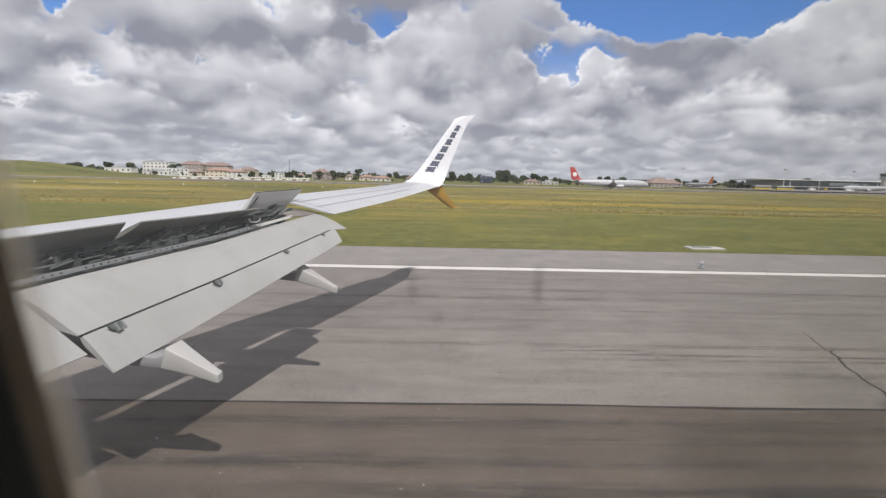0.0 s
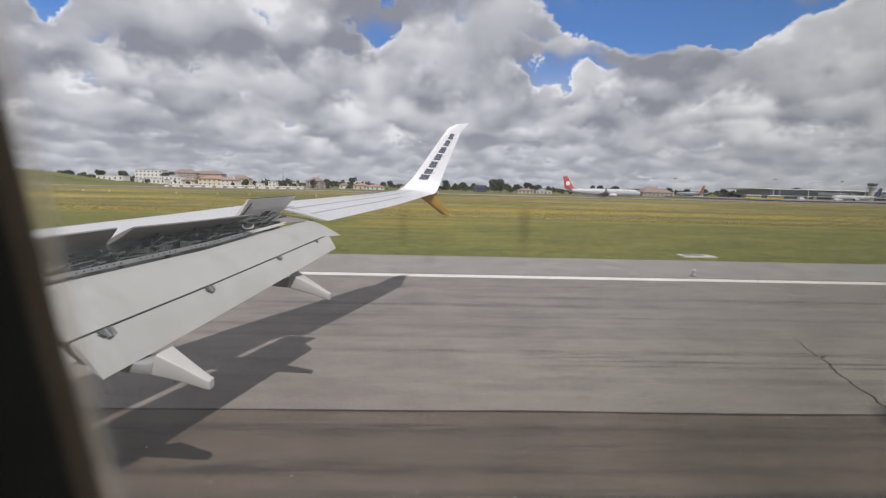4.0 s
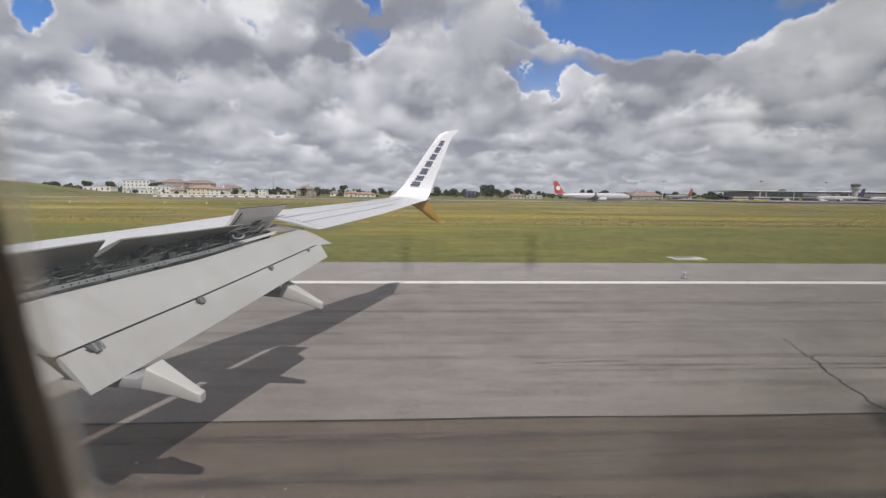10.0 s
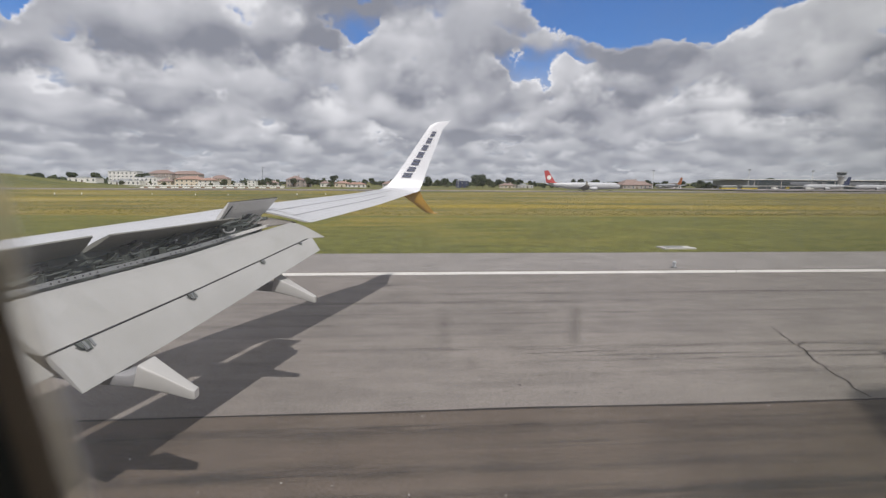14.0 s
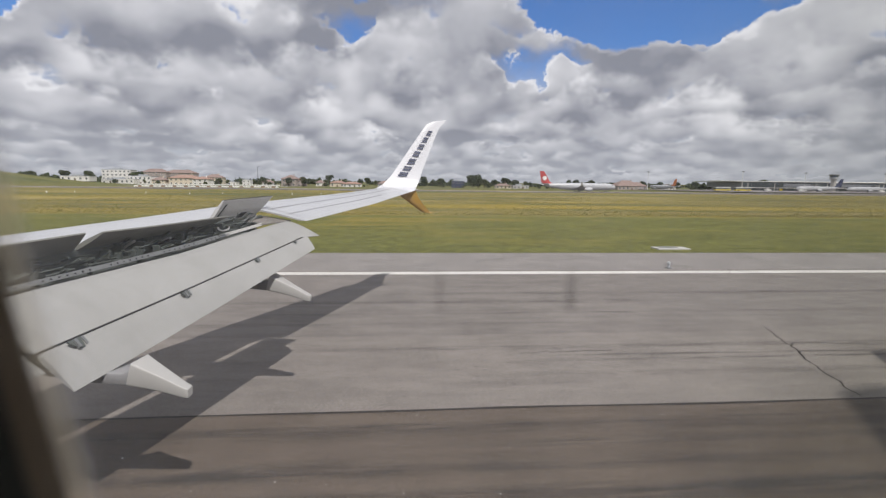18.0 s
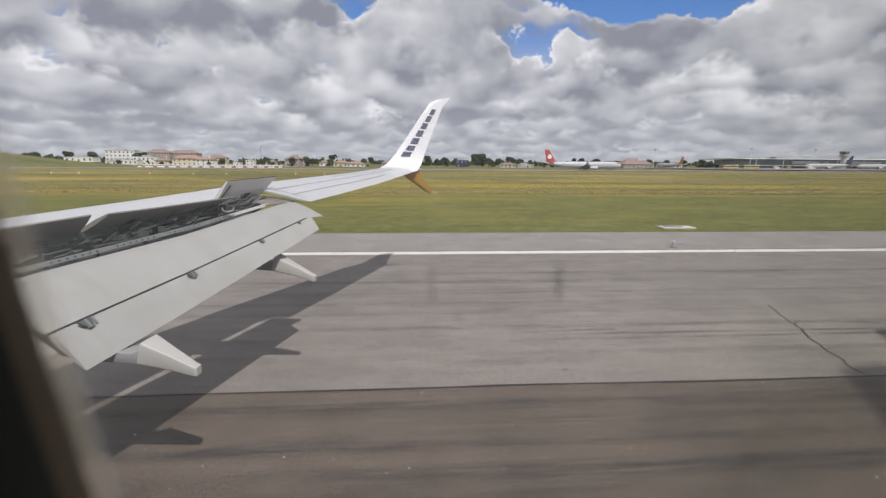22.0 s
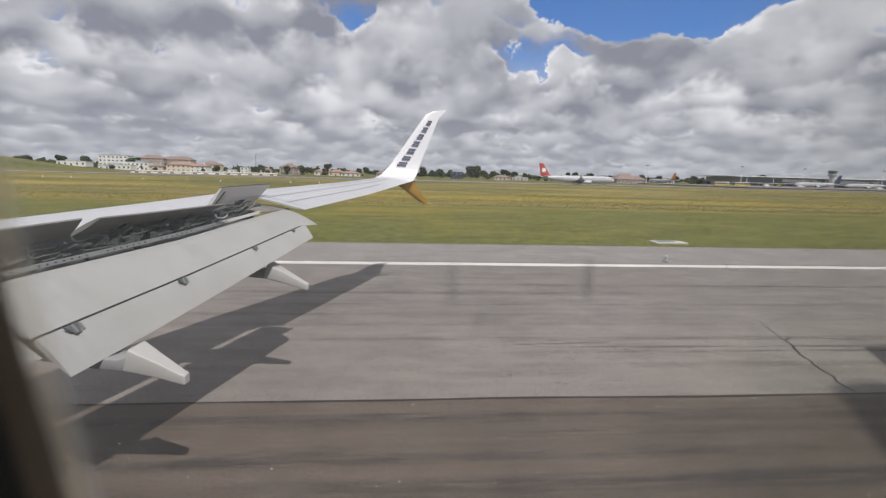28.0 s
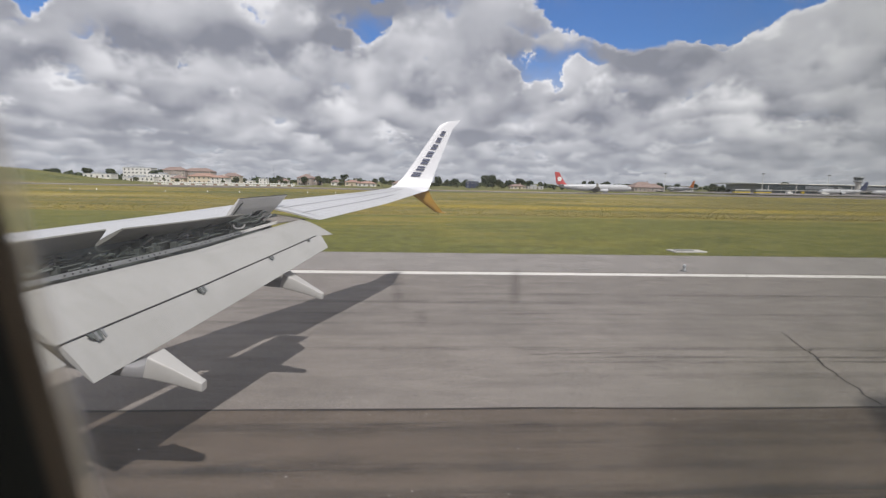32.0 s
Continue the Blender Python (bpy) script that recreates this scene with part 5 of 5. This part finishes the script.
# ---- aircraft on the ground ----
def jet(x, y, turn, tail, label, length=42.0, stripe=None, belly=None):
    z0 = mound(x, y) + 0.05
    j = empty("parked_airliner", x, y, z0, turn)
    tagged(j, label, "airplane", "airliners on the ground")
    L, r, zc = length, 1.95, 3.4

    def ring(px, rr, cz):
        return [(px, rr * math.cos(a), cz + rr * math.sin(a)) for a in np.linspace(0, math.tau, 17)[:-1]]
    prof = [(0.0, 0.1, -0.35), (0.012, 0.45, -0.25), (0.04, 0.75, -0.12), (0.08, 0.95, -0.02), (0.13, 1, 0), (0.62, 1, 0), (0.75, 0.88, 0.16), (0.88, 0.55, 0.5), (0.97, 0.22, 0.8), (1.0, 0.08, 0.9)]
    bm = bmesh.new()
    loft(bm, [ring(L / 2 - L * u, r * k, zc + c) for u, k, c in prof])
    if belly:
        for f in bm.faces:
            f.material_index = 1 if f.calc_center_median().z > zc + 0.2 else 0
    fus = part("fuselage", bm, [M_WHITE, belly] if belly else M_WHITE, j, "", True)
    bm = bmesh.new()
    box(bm, L / 2 - L * 0.065, L / 2 - L * 0.045, -1.3, 1.3, zc + 0.75, zc + 1.15)
    part("cockpit_windows", bm, M_GLASSY, fus)
    for sd in (-1, 1):
        for k in range(26):
            bm = bmesh.new()
            px = L * 0.34 - k * L * 0.026
            box(bm, px - 0.14, px + 0.14, sd * 1.86 - 0.03, sd * 1.86 + 0.03, zc + 0.45, zc + 0.85)
            part("cabin_window", bm, M_GLASSY, fus)
        bm = bmesh.new()
        loft(bm, [[(3.5 - sw, sd * yy, zz), (3.5 - sw - ch * 0.4, sd * yy, zz + th), (3.5 - sw - ch, sd * yy, zz), (3.5 - sw - ch * 0.4, sd * yy, zz - th)] for yy, sw, ch, zz, th in ((1.2, 0, 6.5, 2.5, 0.4), (6, 2.6, 4.0, 3.0, 0.25), (16.5, 8.6, 1.6, 4.0, 0.1), (17.2, 9.6, 0.8, 5.9, 0.05))])
        part("wing", bm, M_SPOIL, j, "grey wing with an upturned tip")
        bm = bmesh.new()
        loft(bm, [[(cx, sd * 5.4 + rr * math.cos(a), 1.9 + rr * math.sin(a)) for a in np.linspace(0, math.tau, 13)[:-1]] for cx, rr in ((5.2, 0.95), (4.6, 1.1), (3.0, 1.05), (1.4, 0.7), (0.8, 0.45))])
        eng = part("engine", bm, M_WHITE, j, "", True)
        bm = bmesh.new()
        loft(bm, [[(cx, sd * 5.4 + 0.85 * math.cos(a), 1.9 + 0.85 * math.sin(a)) for a in np.linspace(0, math.tau, 13)[:-1]] for cx in (5.21, 5.23)])
        part("intake", bm, M_SEAL, eng)
        bm = bmesh.new()
        loft(bm, [[(-L * 0.40 - sw, sd * yy, zz), (-L * 0.40 - sw - ch * 0.4, sd * yy, zz + 0.12), (-L * 0.40 - sw - ch, sd * yy, zz), (-L * 0.40 - sw - ch * 0.4, sd * yy, zz - 0.12)] for yy, sw, ch, zz in ((0.4, 0, 3.6, 4.3), (6.2, 3.2, 1.6, 4.9))])
        part("tailplane", bm, M_WHITE, j)
    bm = bmesh.new()
    loft(bm, [[(-L * 0.355 - sw, 0, zz), (-L * 0.355 - sw - ch * 0.4, th, zz), (-L * 0.355 - sw - ch, 0, zz), (-L * 0.355 - sw - ch * 0.4, -th, zz)] for zz, sw, ch, th in ((4.9, 0, 6.0, 0.35), (5.8, 1.6, 5.2, 0.3), (11.7, 5.4, 2.5, 0.15))])
    fin = part("tail_fin", bm, tail, j, "painted tail fin")
    if tail is M_RED:
        for sd in (-1, 1):
            bm = bmesh.new()
            loft(bm, [[(-L * 0.355 - 5.0 + 1.25 * math.cos(a), sd * yy, 7.9 + 1.25 * math.sin(a)) for a in np.linspace(0, math.tau, 13)[:-1]] for yy in (0.30, 0.34)])
            part("tail_disc", bm, M_SIGN, fin, "white disc")
    for gx, gyy in ((L * 0.36, 0.0), (-1.2, 2.6), (-1.2, -2.6)):
        bm = bmesh.new()
        tube(bm, (gx, gyy, 0.45), (gx, gyy, 2.4), 0.13)
        leg = part("gear_leg", bm, M_STEEL, j)
        for o in (-0.35, 0.35):
            bm = bmesh.new()
            tube(bm, (gx, gyy + o - 0.15, 0.5), (gx, gyy + o + 0.15, 0.5), 0.5, n=14)
            part("wheel", bm, M_TYRE, leg)
    return j


jet(97, 256, 4, M_RED, "white airliner with a red tail rolling on the far taxiway", 44.0)
jet(352, 372, 178, M_NAVY, "white parked airliner with a dark blue tail", 39.0)
jet(420, 392, 176, M_NAVY, "white airliner with a navy tail beside the terminal", 39.0)
jet(268, 470, 100, M_ORANGE, "white parked airliner with an orange tail", 37.0)
jet(560, 340, 182, M_BLUE, "white and bright blue parked airliner", 39.0, belly=M_BLUE)

# ---- terminal, control tower and apron ----
apron = flat("apron", [(228, 300), (900, 300), (900, 470), (228, 470)], 0.75, M_SHOULDER, "")
tagged(apron, "grey asphalt aircraft apron", "apron", kind="structure")
term = empty("terminal_building", 358, 470, 0.2)
term.scale = (1, 1, 0.62)
tagged(term, "long glass airport terminal with a pale overhanging roof", "terminal")
bm = bmesh.new()
box(bm, 0, 420, 0, 60, 0, 15)
part("hall", bm, M_GREYROOF, term)
bm = bmesh.new()
loft(bm, [[(x, -9, 16.4 + c), (x, 25, 17.6 + c), (x, 66, 16.2 + c), (x, 66, 15.3 + c), (x, -9, 15.7 + c)] for x, c in ((-14, 0.2), (100, 0.0), (200, 0.3), (300, 0.0), (430, 0.4))])
part("roof", bm, M_PLASTER, term, "pale flat overhanging roof")
bm = bmesh.new()
box(bm, -2, 420, -7, 0, 5.2, 5.9)
part("canopy", bm, M_PLASTER, term, "white canopy along the lower floor")
for i in range(42):
    bm = bmesh.new()
    box(bm, i * 10 + 0.2, i * 10 + 9.8, -0.25, -0.05, 6.4, 14.8)
    part("glass_panel", bm, M_TEAL, term)
    bm = bmesh.new()
    box(bm, i * 10 + 0.5, i * 10 + 9.5, -0.22, -0.05, 0.6, 4.9)
    part("lower_panel", bm, M_TEAL, term)
    if i % 3 == 0:
        bm = bmesh.new()
        tube(bm, (i * 10, -7.5, 0), (i * 10, -7.5, 15.9), 0.35, 0.3, 8)
        part("column", bm, M_PLASTER, term)
for i in range(5):
    bridge = empty("boarding_bridge", 380 + 62 * i, 440, 0.75)
    tagged(bridge, "grey boarding bridge on wheeled legs", "boarding bridge", "bridges at the terminal")
    bm = bmesh.new()
    loft(bm, [[(a - 1.5, b, c), (a + 1.5, b, c), (a + 1.5, b, c + 2.8), (a - 1.5, b, c + 2.8)] for a, b, c in ((0, 0, 4.5), (6, -26, 3.6))])
    part("tunnel", bm, M_GREYROOF, bridge)
    bm = bmesh.new()
    soft_box(bm, 4.0, 8.4, -30, -25.5, 3.0, 6.6, 0.3)
    part("cab", bm, M_LIP, bridge)
    bm = bmesh.new()
    tube(bm, (5.4, -22, 0), (5.4, -22, 3.8), 0.4, 0.4, 8)
    part("leg", bm, M_STEEL, bridge)
tower = empty("control_tower", 438, 446, 0.6)
tower.scale = (0.72, 0.72, 0.70)
tagged(tower, "concrete airport control tower with a dark glazed cab", "control tower")
bm = bmesh.new()
loft(bm, [[(rr * math.cos(a), rr * math.sin(a), z) for a in np.linspace(0, math.tau, 17)[:-1]] for z, rr in ((0, 3.6), (14, 3.2), (17, 3.4), (18, 5.2))])
part("shaft", bm, M_CONCRETE, tower)
for z0, z1, ra, rb, mt, nm in ((18, 20.6, 5.4, 5.6, M_GREYROOF, "lower_deck"), (20.6, 24.2, 4.9, 6.0, M_GLASSY, "cab"), (24.2, 25.2, 6.3, 5.8, M_LIP, "roof")):
    bm = bmesh.new()
    loft(bm, [[(rr * math.cos(a), rr * math.sin(a), z) for a in np.linspace(0, math.tau, 17)[:-1]] for z, rr in ((z0, ra), (z1, rb))])
    part(nm, bm, mt, tower)
bm = bmesh.new()
tube(bm, (0, 0, 25), (0, 0, 31), 0.15, 0.05, 6)
part("antenna", bm, M_STEEL, tower)
first = None
for x, y in ((300, 395), (372, 408), (455, 410), (540, 412), (236, 440), (640, 412)):
    if first is None:
        first = empty("apron_light", x, y, 0.7)
        tagged(first, "tall white apron floodlight mast", "light mast", "apron light masts")
        bm = bmesh.new()
        tube(bm, (0, 0, 0), (0, 0, 17), 0.3, 0.16, 8)
        part("pole", bm, M_SIGN, first)
        bm = bmesh.new()
        soft_box(bm, -1.3, 1.3, -0.4, 0.4, 16.7, 17.5, 0.1)
        part("lamp_head", bm, M_LIP, first)
    else:
        copy_thing(first, pose(x, y, 0.7))


def bus(x, y, turn):
    b = empty("apron_bus", x, y, 0.8, turn)
    tagged(b, "long yellow and white apron bus", "bus", "buses on the apron")
    bm = bmesh.new()
    soft_box(bm, -6.5, 6.5, -1.4, 1.4, 0.4, 1.4, 0.12)
    part("lower_body", bm, M_BUS, b, "yellow lower body")
    bm = bmesh.new()
    soft_box(bm, -6.4, 6.4, -1.35, 1.35, 1.4, 2.6, 0.06)
    part("window_band", bm, M_GLASSY, b, "dark window band")
    bm = bmesh.new()
    soft_box(bm, -6.5, 6.5, -1.4, 1.4, 2.6, 3.1, 0.1)
    part("roof", bm, M_SIGN, b, "white roof")
    for wx in (-4.2, 4.2):
        for wy in (-1.3, 1.3):
            bm = bmesh.new()
            tube(bm, (wx, wy - 0.14, 0.45), (wx, wy + 0.14, 0.45), 0.45, n=12)
            part("wheel", bm, M_TYRE, b)


bus(246, 345, 4)
bus(262, 344, 3)
bus(500, 330, -3)


def service_van(x, y, turn, mat, label):
    v = empty("service_van", x, y, 0.8, turn)
    tagged(v, label, "van", "vans on the apron")
    bm = bmesh.new()
    loft(bm, [[(-2.6, s, 0.4), (2.6, s, 0.4), (2.6, s, 1.2), (1.7, s, 1.4), (1.1, s, 2.2), (-2.6, s, 2.2)] for s in (-0.95, 0.95)])
    part("body", bm, mat, v)
    bm = bmesh.new()
    box(bm, 0.4, 1.25, -0.97, 0.97, 1.45, 2.0)
    part("windscreen", bm, M_GLASSY, v)
    for wx in (-1.7, 1.7):
        for wy in (-0.9, 0.9):
            bm = bmesh.new()
            tube(bm, (wx, wy - 0.1, 0.35), (wx, wy + 0.1, 0.35), 0.35, n=10)
            part("wheel", bm, M_TYRE, v)


for x, y, tn, mt, lb in ((290, 352, 10, M_SIGN, "white service van on the apron"), (318, 350, -20, M_SIGN, "white service van on the apron"), (335, 392, 60, M_BUS, "yellow service van on the apron"), (398, 360, 5, M_SIGN, "white service van on the apron"),
                         (455, 365, 170, M_BUS, "yellow service van on the apron"), (482, 350, 15, M_SIGN, "white service van on the apron")):
    service_van(x, y, tn, mt, lb)

# ---- small airfield things ----
def edge_light():
    e = empty("edge_light", 12.6, 20.95, -0.01)
    tagged(e, "small white runway edge light on a round base", "runway light", "runway edge lights")
    bm = bmesh.new()
    tube(bm, (0, 0, 0), (0, 0, 0.05), 0.16, 0.15, 12)
    part("base", bm, M_LIP, e)
    bm = bmesh.new()
    loft(bm, [[(r * math.cos(a), r * math.sin(a), z) for a in np.linspace(0, math.tau, 11)[:-1]] for z, r in ((0.05, 0.06), (0.16, 0.06), (0.24, 0.09), (0.30, 0.07), (0.33, 0.02))])
    part("lens", bm, M_GREYROOF, e)
    return e


light0 = edge_light()
for k in (-3, -2, -1, 1, 2, 3):
    copy_thing(light0, pose(12.6 + 60 * k, 20.95, -0.01))
pad = empty("service_pad", 16.8, 27.9, -0.04)
tagged(pad, "pale concrete pad with a raised cover in the grass", "concrete pad")
bm = bmesh.new()
soft_box(bm, -1.05, 1.05, -0.5, 0.5, -0.05, 0.07, 0.02)
part("slab", bm, M_CONCRETE, pad)
bm = bmesh.new()
soft_box(bm, -0.75, 0.35, -0.22, 0.22, 0.07, 0.12, 0.015)
part("cover", bm, M_LIP, pad)
post0 = None
for i in range(9):
    x, y = -128 + 14.5 * i + 4 * math.sin(i * 2.3), 150 + 3.0 * math.sin(i * 0.3)
    if post0 is None:
        post0 = empty("marker_post", x, y, mound(x, y))
        tagged(post0, "short white marker post in the grass", "post", "marker posts in the grass")
        bm = bmesh.new()
        tube(bm, (0, 0, 0), (0, 0, 0.5), 0.09, 0.08, 8)
        part("shaft", bm, M_SIGN, post0)
        bm = bmesh.new()
        tube(bm, (0, 0, 0.5), (0, 0, 0.6), 0.08, 0.03, 8)
        part("cap", bm, M_SIGN, post0)
    else:
        copy_thing(post0, pose(x, y, mound(x, y)))
for x, y, tn in ((522, 62, 0), (505, 110, 10), (600, 70, -5), (-560, 36, 0)):
    sg = empty("taxiway_sign", x, y, mound(x, y) + 0.02, tn)
    tagged(sg, "low white taxiway sign box with a dark end panel", "sign", "taxiway signs")
    bm = bmesh.new()
    soft_box(bm, -1.6, 1.6, -0.15, 0.15, 0.25, 1.25, 0.04)
    part("board", bm, M_SIGN, sg)
    bm = bmesh.new()
    box(bm, -1.45, -0.8, -0.17, -0.15, 0.4, 1.1)
    part("panel", bm, M_SEAL, sg)
    for lx in (-1.2, 1.2):
        bm = bmesh.new()
        tube(bm, (lx, 0, 0), (lx, 0, 0.3), 0.05, n=6)
        part("leg", bm, M_LIP, sg)

# ---- grass tufts and flowering weeds ----
def tufts(name, count, xs, ys, h, mat, label, seed, clump=1.0):
    random.seed(seed)
    vs, fs = [], []
    for i in range(count):
        u = random.random()
        y = ys[0] + (ys[1] - ys[0]) * u ** 1.7
        x = random.uniform(xs[0], xs[1]) * (0.6 + y / 60.0)
        z = mound(x, y) - 0.02
        for b in range(4):
            a = random.uniform(0, math.tau)
            wd, hh = h * random.uniform(0.10, 0.25) * clump, h * random.uniform(0.5, 1.3)
            ox, oy = random.uniform(-0.1, 0.1) * clump, random.uniform(-0.1, 0.1) * clump
            k = len(vs)
            vs += [(x + ox - wd * math.cos(a), y + oy - wd * math.sin(a), z), (x + ox + wd * math.cos(a), y + oy + wd * math.sin(a), z), (x + ox + random.uniform(-0.6, 0.6) * hh, y + oy + random.uniform(-0.6, 0.6) * hh, z + hh)]
            fs.append((k, k + 1, k + 2))
    o = mesh_from(name, vs, fs, mat)
    tagged(o, label, "grass", kind="stuff")


tufts("grass_tufts", 26000, (-48, 62), (25.95, 75), 0.06, M_BLADE, "short green grass tufts along the runway shoulder", 5)
tufts("weeds", 20000, (-50, 62), (58, 210), 0.13, M_WEED, "yellowish flowering weeds in the rough grass", 6, 1.6)
tufts("rough_grass", 22000, (-50, 62), (60, 230), 0.12, M_BLADE, "taller rough green grass", 7, 1.6)
